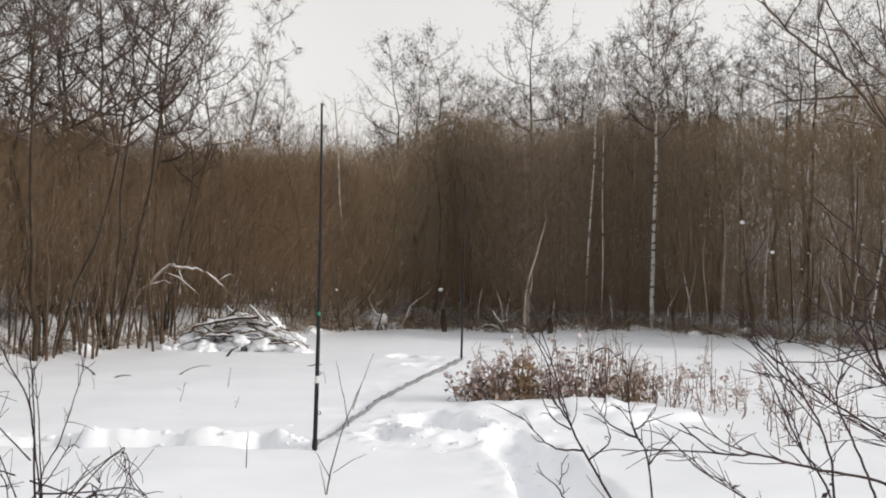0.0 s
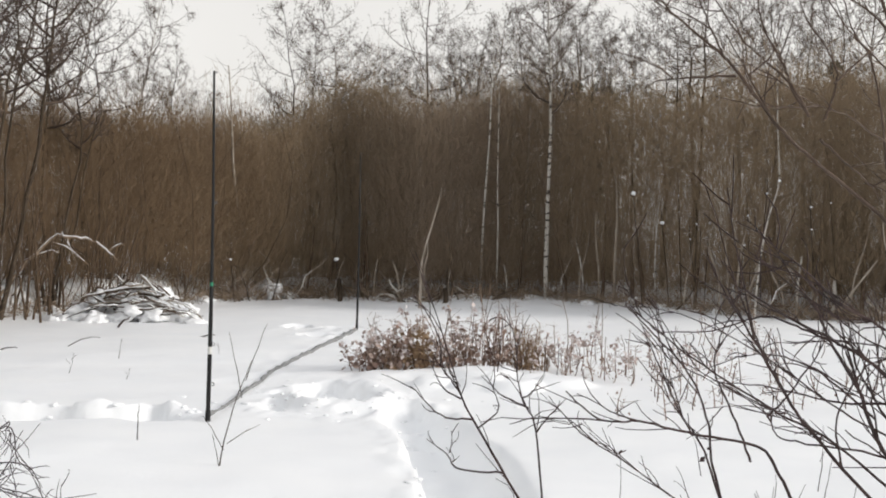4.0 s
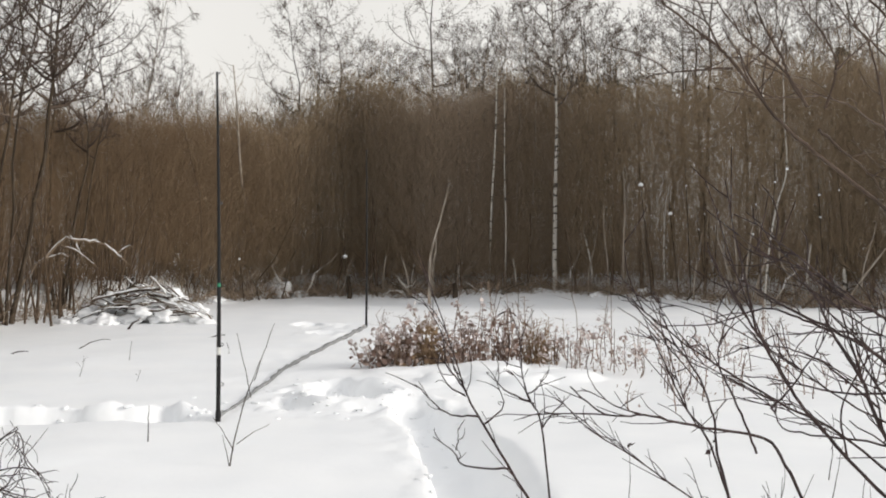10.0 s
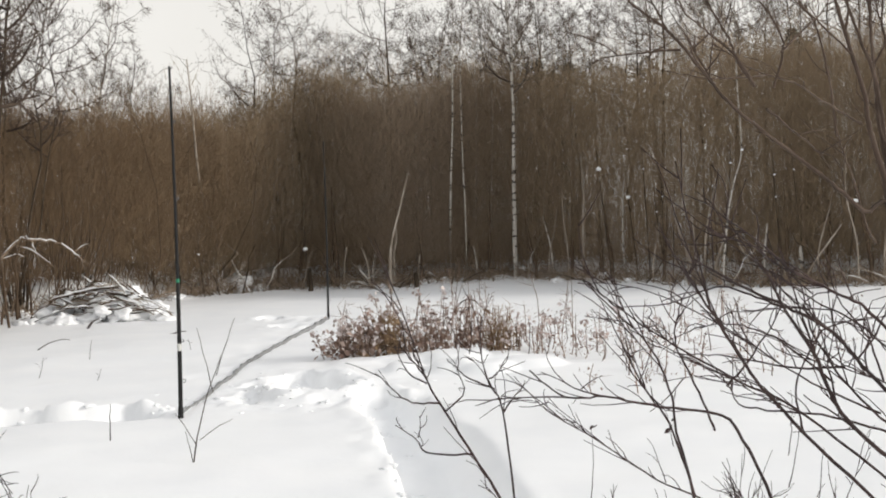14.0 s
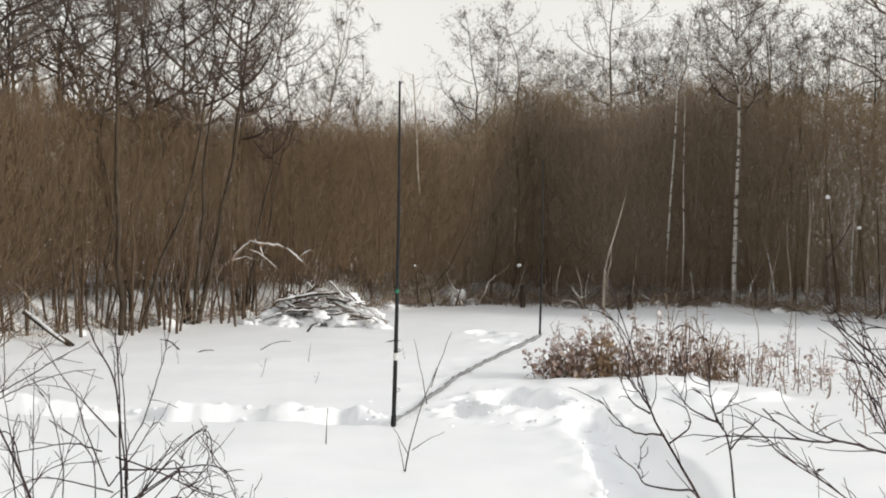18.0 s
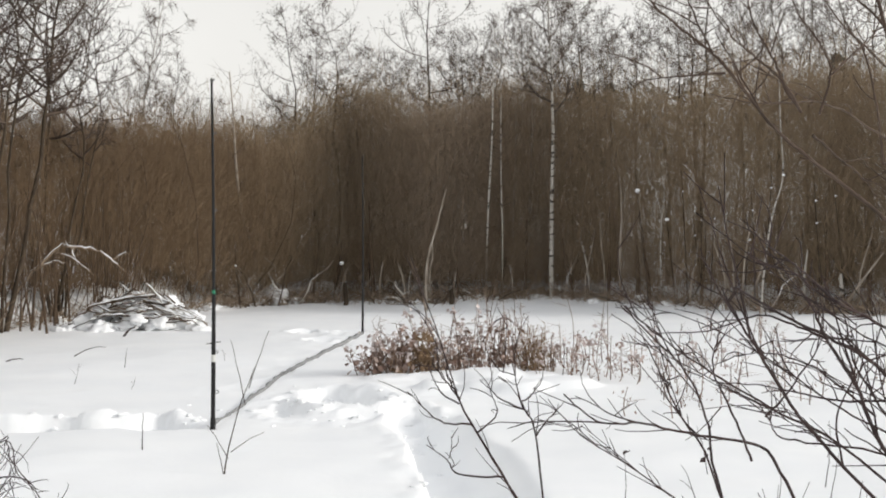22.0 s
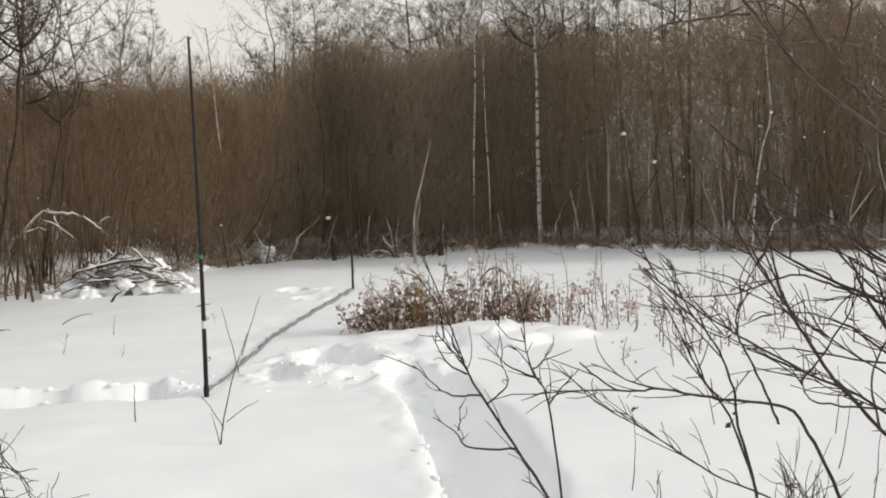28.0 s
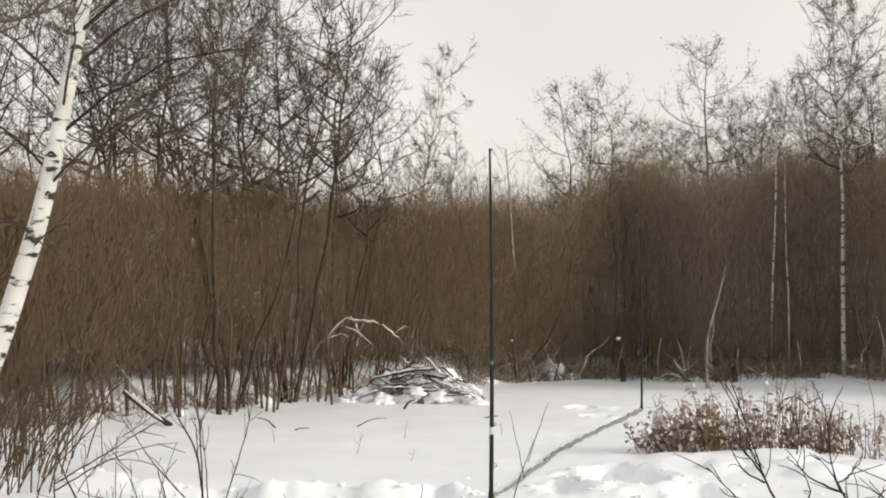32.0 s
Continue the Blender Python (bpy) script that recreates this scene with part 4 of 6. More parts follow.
def stem(shrub, radius, *ctrl, side=2.2, reach=0.55, mat=SHRUB):
    """One branch of a shrub, with side branches and fine twigs."""
    r = SHRUB_RNG
    pts = curve(ctrl)
    n = len(pts)
    size = np.linalg.norm(np.diff(pts, axis=0), axis=1).sum()
    pts[1:] += r.normal(0, 0.0013, (n - 1, 3))
    rad = 0.85 * radius * np.linspace(1.0, 0.35, n) * (1 + 0.05 * np.sin(np.arange(n) * 2.1))
    st = Stems()
    st.tube(pts, rad, 7)
    branch = part("branch", st, mat, shrub)
    lines = [(pts, 0.3)]
    for q in range(int(size * side)):
        f = r.uniform(0.35, 0.95)
        p, ahead = along(pts, f), along(pts, min(1.0, f + 0.08)) - along(pts, f - 0.08)
        ahead /= np.linalg.norm(ahead) + 1e-9
        d = ahead + r.normal(0, 0.3, 3) + (0, 0, 0.08)
        ln = r.uniform(0.3 * reach, reach)
        line = bend(p, p + d / np.linalg.norm(d) * ln, r.normal(0, 0.045 * ln, 3), 7, 0.003, r)
        sb = Stems()
        sb.tube(line, max(0.0022, 0.38 * radius) * np.linspace(1, 0.45, 7), 5, cap=False)
        part("side_branch", sb, mat, branch)
        lines.append((line, 0.2))
    tw = Stems()
    for line, first in lines:
        for q in range(int(2 + 5 * np.linalg.norm(line[-1] - line[0]))):
            f = r.uniform(first, 1.0)
            p, ahead = along(line, f), along(line, min(1.0, f + 0.08)) - along(line, max(0, f - 0.08))
            d = ahead / (np.linalg.norm(ahead) + 1e-9) + r.normal(0, 0.55, 3) + (0, 0, 0.15)
            ln = r.uniform(0.04, 0.18)
            tip = p + d / np.linalg.norm(d) * ln
            tw.tube(bend(p, tip, r.normal(0, 0.08 * ln, 3), 4), np.linspace(0.0019, 0.0010, 4), 4, cap=False)
    part("twig_mass", tw, mat, branch, kind="stuff")
    return branch


shrub_a = thing("shrub", (0, 0, 0), "small bare shrub with thin forked branches in snow", "shrub", "bare shrubs in the snow")
stem(shrub_a, 0.007, (0.69, 4.00, -0.02), (0.42, 4.00, 0.52), (0.24, 4.00, 0.83), (0.17, 4.00, 0.96), (0.09, 4.00, 1.07))
stem(shrub_a, 0.0045, (0.22, 4.00, 0.86), (0.11, 3.90, 0.89), (0.01, 3.80, 1.00))
stem(shrub_a, 0.0045, (0.33, 4.00, 0.68), (0.18, 4.07, 0.68), (0.14, 4.13, 0.72), (0.07, 4.20, 0.76))
stem(shrub_a, 0.003, (0.15, 4.15, 0.72), (0.16, 4.18, 0.75), (0.16, 4.20, 0.79))
stem(shrub_a, 0.004, (0.18, 4.00, 0.93), (0.12, 4.10, 0.96), (0.08, 4.20, 1.04))
stem(shrub_a, 0.004, (0.24, 4.00, 0.83), (0.30, 3.90, 0.91), (0.27, 3.80, 1.00))
stem(shrub_a, 0.004, (0.18, 4.00, 0.95), (0.14, 3.95, 1.03), (0.14, 3.90, 1.09))
stem(shrub_a, 0.0055, (0.48, 4.05, -0.00), (0.47, 4.04, 0.50), (0.44, 4.03, 0.82), (0.39, 4.01, 0.93), (0.36, 4.00, 1.07))
stem(shrub_a, 0.0045, (0.41, 4.00, 0.90), (0.33, 4.10, 0.93), (0.28, 4.20, 0.97))
stem(shrub_a, 0.004, (0.44, 4.00, 0.82), (0.46, 3.90, 0.88), (0.51, 3.80, 0.96))
stem(shrub_a, 0.0035, (0.39, 4.00, 0.93), (0.43, 4.05, 0.95), (0.47, 4.10, 1.00))
stem(shrub_a, 0.004, (0.67, 4.10, 0.25), (0.55, 4.13, 0.32), (0.41, 4.17, 0.50), (0.36, 4.20, 0.53))
shrub_b = thing("shrub", (0, 0, 0), "large bare shrub with dark arching branches", "shrub", "bare shrubs in the snow")
stem(shrub_b, 0.0075, (1.53, 3.80, -0.16), (1.29, 3.77, 0.51), (1.17, 3.74, 0.76), (1.09, 3.71, 0.83), (0.88, 3.69, 0.87), (0.72, 3.66, 0.91), (0.59, 3.63, 0.92), (0.48, 3.60, 1.01))
stem(shrub_b, 0.005, (1.08, 3.70, 0.78), (1.03, 3.66, 0.89), (0.97, 3.62, 1.00), (0.93, 3.58, 1.09), (0.94, 3.54, 1.20), (0.97, 3.50, 1.27))
stem(shrub_b, 0.006, (1.09, 3.70, -0.10), (0.99, 3.65, 0.58), (0.93, 3.60, 0.80), (0.90, 3.55, 0.94), (0.83, 3.50, 1.08), (0.72, 3.45, 1.19), (0.62, 3.40, 1.29))
stem(shrub_b, 0.0048, (1.01, 3.70, 0.57), (0.92, 3.65, 0.82), (0.83, 3.60, 0.95), (0.76, 3.55, 1.08), (0.69, 3.50, 1.22))
stem(shrub_b, 0.009, (1.92, 3.20, 0.06), (1.57, 3.12, 0.62), (1.25, 3.04, 0.90), (1.12, 2.96, 1.11), (1.02, 2.88, 1.23), (0.95, 2.80, 1.33))
stem(shrub_b, 0.008, (1.91, 3.20, 0.06), (1.63, 3.13, 0.69), (1.35, 3.07, 0.99), (1.19, 3.00, 1.15), (1.04, 2.93, 1.23), (0.89, 2.87, 1.30), (0.78, 2.80, 1.36))
stem(shrub_b, 0.0075, (1.88, 3.40, -0.03), (1.52, 3.33, 0.52), (1.21, 3.27, 0.84), (1.05, 3.20, 1.01), (0.96, 3.13, 1.13), (0.86, 3.07, 1.27), (0.80, 3.00, 1.35))
stem(shrub_b, 0.007, (1.89, 3.10, 0.13), (1.62, 3.04, 0.79), (1.31, 2.98, 1.17), (1.17, 2.92, 1.26), (1.04, 2.86, 1.32), (0.96, 2.80, 1.37))
stem(shrub_b, 0.0058, (1.98, 3.40, -0.02), (1.61, 3.38, 0.55), (1.24, 3.37, 0.88), (1.06, 3.35, 0.98), (0.86, 3.33, 1.10), (0.73, 3.32, 1.19), (0.61, 3.30, 1.29))
stem(shrub_b, 0.006, (1.93, 3.20, 0.07), (1.66, 3.16, 0.63), (1.42, 3.12, 0.85), (1.25, 3.08, 1.01), (1.15, 3.04, 1.16), (1.11, 3.00, 1.28))
stem(shrub_b, 0.004, (1.03, 2.90, 1.23), (0.96, 2.95, 1.26), (0.89, 3.00, 1.28), (0.78, 3.05, 1.24), (0.65, 3.10, 1.23))
stem(shrub_b, 0.004, (1.22, 3.00, 1.06), (1.09, 3.03, 1.06), (0.96, 3.07, 1.09), (0.81, 3.10, 1.10))
stem(shrub_b, 0.004, (0.94, 3.10, 1.01), (1.00, 3.13, 1.06), (1.09, 3.17, 1.16), (1.14, 3.20, 1.24))
stem(shrub_b, 0.0045, (1.40, 3.90, 0.04), (1.20, 3.92, 0.43), (0.94, 3.94, 0.58), (0.76, 3.96, 0.71), (0.59, 3.98, 0.82), (0.48, 4.00, 0.94))
stem(shrub_b, 0.0045, (1.46, 3.20, 0.83), (1.28, 3.23, 0.89), (1.07, 3.25, 0.92), (1.02, 3.28, 0.94), (1.01, 3.30, 1.01))
stem(shrub_b, 0.004, (1.41, 3.20, 0.99), (1.37, 3.20, 1.11), (1.29, 3.20, 1.22), (1.26, 3.20, 1.31))
stem(shrub_b, 0.005, (1.79, 3.10, 0.25), (1.55, 3.08, 0.83), (1.40, 3.06, 1.05), (1.27, 3.04, 1.17), (1.14, 3.02, 1.24), (1.05, 3.00, 1.31))
stem(shrub_b, 0.004, (1.27, 3.20, 0.99), (1.14, 3.27, 1.11), (1.04, 3.33, 1.15), (0.94, 3.40, 1.14))
stem(shrub_b, 0.004, (1.40, 3.20, 0.90), (1.22, 3.23, 0.99), (1.06, 3.27, 1.11), (1.03, 3.30, 1.23))
stem(shrub_b, 0.0035, (1.17, 3.10, 1.10), (1.23, 3.13, 1.15), (1.39, 3.17, 1.17), (1.53, 3.20, 1.15))
stem(shrub_b, 0.004, (1.22, 3.30, 0.83), (1.21, 3.33, 0.97), (1.28, 3.37, 1.09), (1.28, 3.40, 1.22))
stem(shrub_b, 0.004, (1.62, 3.20, 0.83), (1.46, 3.20, 0.96), (1.30, 3.20, 1.04), (1.18, 3.20, 1.14))
shrub_d = thing("shrub", (0, 0, 0), "tall bare shrub with leaning brown stems", "shrub", "bare shrubs in the snow")
stem(shrub_d, 0.0145, (2.03, 4.00, -0.05), (1.82, 4.00, 1.38), (1.80, 4.01, 1.56), (1.76, 4.03, 1.74), (1.75, 4.04, 1.86), (1.70, 4.06, 2.06), (1.66, 4.07, 2.23), (1.60, 4.09, 2.47), (1.58, 4.10, 2.68), side=1.1, reach=0.4, mat=BROWN_STEM)
stem(shrub_d, 0.0105, (2.07, 4.05, -0.05), (1.87, 4.05, 1.38), (1.85, 4.09, 1.65), (1.83, 4.13, 1.92), (1.80, 4.17, 2.07), (1.76, 4.22, 2.25), (1.74, 4.26, 2.44), (1.71, 4.30, 2.76), side=1.1, reach=0.4, mat=BROWN_STEM)
stem(shrub_d, 0.0115, (2.05, 4.10, -0.05), (1.87, 4.10, 1.44), (1.84, 4.13, 1.76), (1.85, 4.17, 1.87), (1.85, 4.20, 2.08), (1.86, 4.23, 2.25), (1.88, 4.27, 2.49), (1.93, 4.30, 2.76), side=1.1, reach=0.4, mat=BROWN_STEM)
stem(shrub_d, 0.008, (1.75, 3.30, 0.05), (1.48, 3.20, 1.36), (1.35, 3.16, 1.46), (1.22, 3.12, 1.56), (1.03, 3.09, 1.70), (0.94, 3.05, 1.77), (0.83, 3.01, 1.89), (0.77, 2.98, 1.94), (0.65, 2.94, 2.02), (0.56, 2.90, 2.10), side=1.1, reach=0.4, mat=BROWN_STEM)
stem(shrub_d, 0.0055, (1.72, 4.00, 1.76), (1.57, 3.94, 1.83), (1.45, 3.88, 1.89), (1.38, 3.82, 1.90), (1.26, 3.76, 1.93), (1.11, 3.70, 2.01), side=1.1, reach=0.4, mat=BROWN_STEM)
stem(shrub_d, 0.004, (0.80, 2.95, 1.88), (0.69, 2.92, 1.87), (0.60, 2.90, 1.86), side=1.1, reach=0.4, mat=BROWN_STEM)
stem(shrub_d, 0.004, (1.28, 3.70, 1.90), (1.22, 3.63, 1.89), (1.07, 3.57, 1.88), (0.90, 3.50, 1.90), side=1.1, reach=0.4, mat=BROWN_STEM)
stem(shrub_d, 0.0048, (1.07, 3.10, 1.74), (1.15, 3.13, 1.68), (1.22, 3.17, 1.64), (1.28, 3.20, 1.58), side=1.1, reach=0.4, mat=BROWN_STEM)
stem(shrub_d, 0.005, (1.58, 3.60, 1.36), (1.55, 3.60, 1.41), (1.52, 3.60, 1.53), (1.48, 3.60, 1.65), (1.47, 3.60, 1.70), side=1.1, reach=0.4, mat=BROWN_STEM)
stem(shrub_d, 0.0055, (1.63, 4.00, 1.72), (1.60, 3.96, 1.84), (1.56, 3.92, 1.99), (1.51, 3.88, 2.10), (1.42, 3.84, 2.18), (1.29, 3.80, 2.34), side=1.1, reach=0.4, mat=BROWN_STEM)
stem(shrub_d, 0.005, (1.04, 3.10, 1.80), (1.01, 3.14, 1.87), (1.00, 3.18, 1.94), (0.96, 3.22, 2.04), (0.95, 3.26, 2.13), (0.94, 3.30, 2.32), side=1.1, reach=0.4, mat=BROWN_STEM)
stem(shrub_d, 0.0045, (1.04, 3.10, 1.80), (0.99, 3.08, 1.87), (0.93, 3.06, 1.92), (0.86, 3.04, 1.97), (0.81, 3.02, 2.02), (0.73, 3.00, 2.13), side=1.1, reach=0.4, mat=BROWN_STEM)
stem(shrub_d, 0.005, (1.34, 3.80, 1.87), (1.36, 3.76, 1.98), (1.34, 3.72, 2.03), (1.28, 3.68, 2.11), (1.22, 3.64, 2.16), (1.14, 3.60, 2.34), side=1.1, reach=0.4, mat=BROWN_STEM)
stem(shrub_d, 0.0045, (1.35, 3.75, 1.98), (1.46, 3.80, 2.07), (1.54, 3.85, 2.14), (1.62, 3.90, 2.30), side=1.1, reach=0.4, mat=BROWN_STEM)
stem(shrub_d, 0.006, (1.97, 4.30, 1.89), (1.96, 4.33, 2.11), (1.94, 4.37, 2.28), (1.95, 4.40, 2.59), side=1.1, reach=0.4, mat=BROWN_STEM)
stem(shrub_d, 0.0045, (1.72, 4.05, 2.00), (1.57, 4.00, 2.12), (1.49, 3.95, 2.18), (1.42, 3.90, 2.32), side=1.1, reach=0.4, mat=BROWN_STEM)
shrub_e = thing("shrub", (0, 0, 0), "low thin-twigged bare shrub poking through snow", "shrub", "bare shrubs in the snow")
low_rng = np.random.RandomState(66)
for k in range(16):
    fx, fy = 1.15 + 0.062 * k + low_rng.normal(0, 0.08), 4.55 + low_rng.normal(0, 0.3)
    ln, lean = low_rng.uniform(0.28, 0.62), low_rng.normal(-0.25, 0.35)
    fz = ground_z(fx, fy) - 0.03
    stem(shrub_e, low_rng.uniform(0.0032, 0.005), (fx, fy, fz), (fx + 0.35 * lean * ln, fy, fz + 0.5 * ln), (fx + lean * ln, fy - 0.05, fz + ln), side=5.0, reach=0.2)
shrub_c = thing("shrub", (0, 0, 0), "low bare shrub with tangled thin branches", "shrub", "bare shrubs in the snow")
stem(shrub_c, 0.0065, (-1.84, 4.60, 0.04), (-1.88, 4.60, 0.52), (-1.90, 4.60, 0.88), (-2.01, 4.60, 1.10), (-2.05, 4.60, 1.23), side=1.3, reach=0.24)
stem(shrub_c, 0.0055, (-1.83, 4.60, 0.04), (-1.86, 4.60, 0.56), (-1.88, 4.60, 0.72), (-1.90, 4.60, 1.04), (-1.92, 4.60, 1.22), side=1.3, reach=0.24)
stem(shrub_c, 0.0045, (-1.82, 4.60, 0.04), (-1.87, 4.62, 0.57), (-1.80, 4.65, 0.76), (-1.74, 4.68, 0.99), (-1.72, 4.70, 1.11), side=1.3, reach=0.24)
stem(shrub_c, 0.004, (-1.85, 4.60, 0.52), (-1.85, 4.55, 0.86), (-1.85, 4.50, 1.07), side=1.3, reach=0.24)
stem(shrub_c, 0.004, (-1.90, 4.60, 0.69), (-2.08, 4.60, 0.87), (-2.23, 4.60, 1.06), side=1.3, reach=0.24)
stem(shrub_c, 0.0085, (-1.94, 4.30, 0.13), (-2.11, 4.30, 0.50), (-2.20, 4.30, 0.69), (-2.33, 4.30, 0.93), side=1.3, reach=0.24)
stem(shrub_c, 0.004, (-2.40, 4.40, 0.63), (-2.26, 4.43, 0.72), (-2.18, 4.51, 0.37), (-1.95, 4.50, 0.97), side=1.3, reach=0.24)
stem(shrub_c, 0.004, (-2.52, 4.60, 0.79), (-2.30, 4.60, 0.91), (-2.15, 4.60, 1.00), (-2.01, 4.60, 1.07), side=1.3, reach=0.24)
stem(shrub_c, 0.004, (-2.52, 4.60, 0.76), (-2.32, 4.60, 0.87), (-2.13, 4.60, 0.94), (-1.99, 4.60, 0.96), side=1.3, reach=0.24)
stem(shrub_c, 0.0045, (-1.87, 4.60, 0.56), (-1.66, 4.55, 0.58), (-1.48, 4.50, 0.61), (-1.39, 4.45, 0.59), (-1.34, 4.40, 0.53), side=1.3, reach=0.24)
stem(shrub_c, 0.0045, (-1.90, 4.60, 0.61), (-1.67, 4.53, 0.56), (-1.48, 4.47, 0.50), (-1.31, 4.40, 0.49), side=1.3, reach=0.24)
stem(shrub_c, 0.004, (-1.63, 4.50, 0.21), (-1.60, 4.47, 0.48), (-1.51, 4.43, 0.56), (-1.42, 4.40, 0.70), side=1.3, reach=0.24)
stem(shrub_c, 0.003, (-1.38, 4.40, 0.60), (-1.44, 4.40, 0.68), (-1.50, 4.40, 0.76), side=1.3, reach=0.24)
stem(shrub_c, 0.004, (-2.24, 4.60, 0.02), (-2.25, 4.60, 0.48), (-2.25, 4.60, 0.98), side=1.3, reach=0.24)
stem(shrub_c, 0.004, (-2.00, 4.60, 0.03), (-1.97, 4.57, 0.50), (-2.00, 4.53, 0.66), (-2.14, 4.50, 0.77), side=1.3, reach=0.24)
stem(shrub_c, 0.004, (-1.93, 4.60, 0.49), (-1.82, 4.60, 0.63), (-1.74, 4.60, 0.75), (-1.70, 4.60, 0.74), side=1.3, reach=0.24)
stem(shrub_c, 0.004, (-2.14, 4.60, 0.03), (-2.12, 4.60, 0.44), (-2.15, 4.60, 0.71), (-2.21, 4.60, 0.85), side=1.3, reach=0.24)
stem(shrub_c, 0.004, (-1.87, 4.50, 0.49), (-2.07, 4.53, 0.52), (-2.25, 4.57, 0.51), (-2.44, 4.60, 0.38), side=1.3, reach=0.24)
stem(shrub_c, 0.004, (-1.93, 4.60, 0.17), (-1.80, 4.57, 0.44), (-1.65, 4.53, 0.67), (-1.59, 4.50, 0.73), side=1.3, reach=0.24)
stem(shrub_c, 0.004, (-1.96, 4.60, 0.63), (-2.10, 4.60, 0.66), (-2.30, 4.60, 0.62), (-2.44, 4.60, 0.63), side=1.3, reach=0.24)
stem(shrub_c, 0.004, (-1.93, 4.60, 0.49), (-2.01, 4.60, 0.67), (-2.06, 4.60, 0.81), (-2.07, 4.60, 0.85), side=1.3, reach=0.24)
stem(shrub_c, 0.004, (-2.29, 4.50, 0.05), (-2.26, 4.53, 0.40), (-2.16, 4.57, 0.56), (-1.94, 4.60, 0.59), side=1.3, reach=0.24)
stem(shrub_c, 0.0045, (-2.07, 4.40, 0.09), (-2.21, 4.40, 0.43), (-2.24, 4.40, 0.70), (-2.28, 4.40, 0.89), side=1.3, reach=0.24)
stem(shrub_c, 0.0035, (-2.07, 4.66, 0.15), (-1.54, 4.50, 0.73), (-1.46, 4.50, 0.62), (-1.41, 4.50, 0.57), (-1.38, 4.50, 0.50), side=0.8, reach=0.16)
stem(shrub_c, 0.0045, (-2.25, 4.61, 0.09), (-1.62, 4.40, 0.57), (-1.56, 4.40, 0.56), (-1.46, 4.40, 0.53), (-1.35, 4.40, 0.50), (-1.27, 4.40, 0.46), side=0.8, reach=0.16)
stem(shrub_c, 0.0035, (-1.27, 4.40, 0.46), (-1.25, 4.40, 0.42), (-1.27, 4.40, 0.38), (-1.33, 4.40, 0.39), side=0.8, reach=0.16)
stem(shrub_c, 0.0045, (-1.37, 4.35, 0.39), (-1.32, 4.35, 0.43), (-1.26, 4.35, 0.45), side=0.8, reach=0.16)
stem(shrub_c, 0.0045, (-2.18, 4.60, 0.05), (-1.60, 4.35, 0.42), (-1.54, 4.35, 0.43), (-1.46, 4.35, 0.42), (-1.38, 4.35, 0.43), (-1.36, 4.35, 0.40), side=0.8, reach=0.16)
stem(shrub_c, 0.004, (-2.00, 4.57, 0.18), (-1.64, 4.45, 0.61), (-1.58, 4.45, 0.58), (-1.47, 4.45, 0.49), side=0.8, reach=0.16)
stem(shrub_c, 0.004, (-2.20, 4.66, 0.20), (-1.65, 4.50, 0.56), (-1.60, 4.50, 0.58), (-1.53, 4.50, 0.58), (-1.46, 4.50, 0.59), side=0.8, reach=0.16)
stem(shrub_c, 0.0025, (-1.27, 4.40, 0.46), (-1.27, 4.40, 0.51), (-1.27, 4.40, 0.55), side=0.8, reach=0.16)
stem(shrub_c, 0.0025, (-1.27, 4.40, 0.45), (-1.21, 4.40, 0.42), (-1.14, 4.40, 0.40), side=0.8, reach=0.16)
stem(shrub_c, 0.004, (-2.09, 4.54, 0.05), (-1.58, 4.35, 0.35), (-1.54, 4.35, 0.38), (-1.46, 4.35, 0.42), side=0.8, reach=0.16)
stem(shrub_c, 0.0035, (-2.23, 4.64, 0.08), (-1.64, 4.45, 0.44), (-1.58, 4.45, 0.44), (-1.44, 4.45, 0.47), (-1.38, 4.45, 0.49), side=0.8, reach=0.16)
stem(shrub_c, 0.003, (-1.47, 4.45, 0.61), (-1.46, 4.45, 0.57), (-1.45, 4.45, 0.53), side=0.8, reach=0.16)
stem(shrub_c, 0.003, (-2.16, 4.36, 0.05), (-1.52, 4.35, 0.29), (-1.50, 4.35, 0.35), (-1.48, 4.35, 0.40), side=0.8, reach=0.16)
stem(shrub_c, 0.003, (-1.47, 4.35, 0.29), (-1.44, 4.35, 0.36), (-1.41, 4.35, 0.42), side=0.8, reach=0.16)
stem(shrub_c, 0.003, (-2.11, 4.63, 0.30), (-1.52, 4.45, 0.74), (-1.49, 4.45, 0.74), (-1.47, 4.45, 0.73), (-1.47, 4.45, 0.71), side=0.8, reach=0.16)
stem(shrub_c, 0.0035, (-2.04, 4.73, 0.12), (-1.61, 4.50, 0.58), (-1.59, 4.50, 0.63), (-1.58, 4.50, 0.69), side=0.8, reach=0.16)
stem(shrub_c, 0.004, (-2.01, 4.51, 0.16), (-1.62, 4.40, 0.48), (-1.54, 4.40, 0.50), (-1.47, 4.40, 0.56), (-1.43, 4.40, 0.61), side=0.8, reach=0.16)
stem(shrub_c, 0.0035, (-1.99, 4.42, -0.02), (-1.62, 4.40, 0.32), (-1.52, 4.40, 0.35), (-1.45, 4.40, 0.37), (-1.39, 4.40, 0.35), (-1.32, 4.40, 0.29), side=0.8, reach=0.16)
stem(shrub_c, 0.0035, (-2.18, 4.54, -0.02), (-1.58, 4.30, 0.28), (-1.47, 4.30, 0.32), (-1.37, 4.30, 0.34), (-1.26, 4.30, 0.32), (-1.20, 4.30, 0.28), side=0.8, reach=0.16)
stem(shrub_c, 0.003, (-1.43, 4.40, 0.25), (-1.36, 4.40, 0.33), (-1.27, 4.40, 0.37), (-1.21, 4.40, 0.34), side=0.8, reach=0.16)
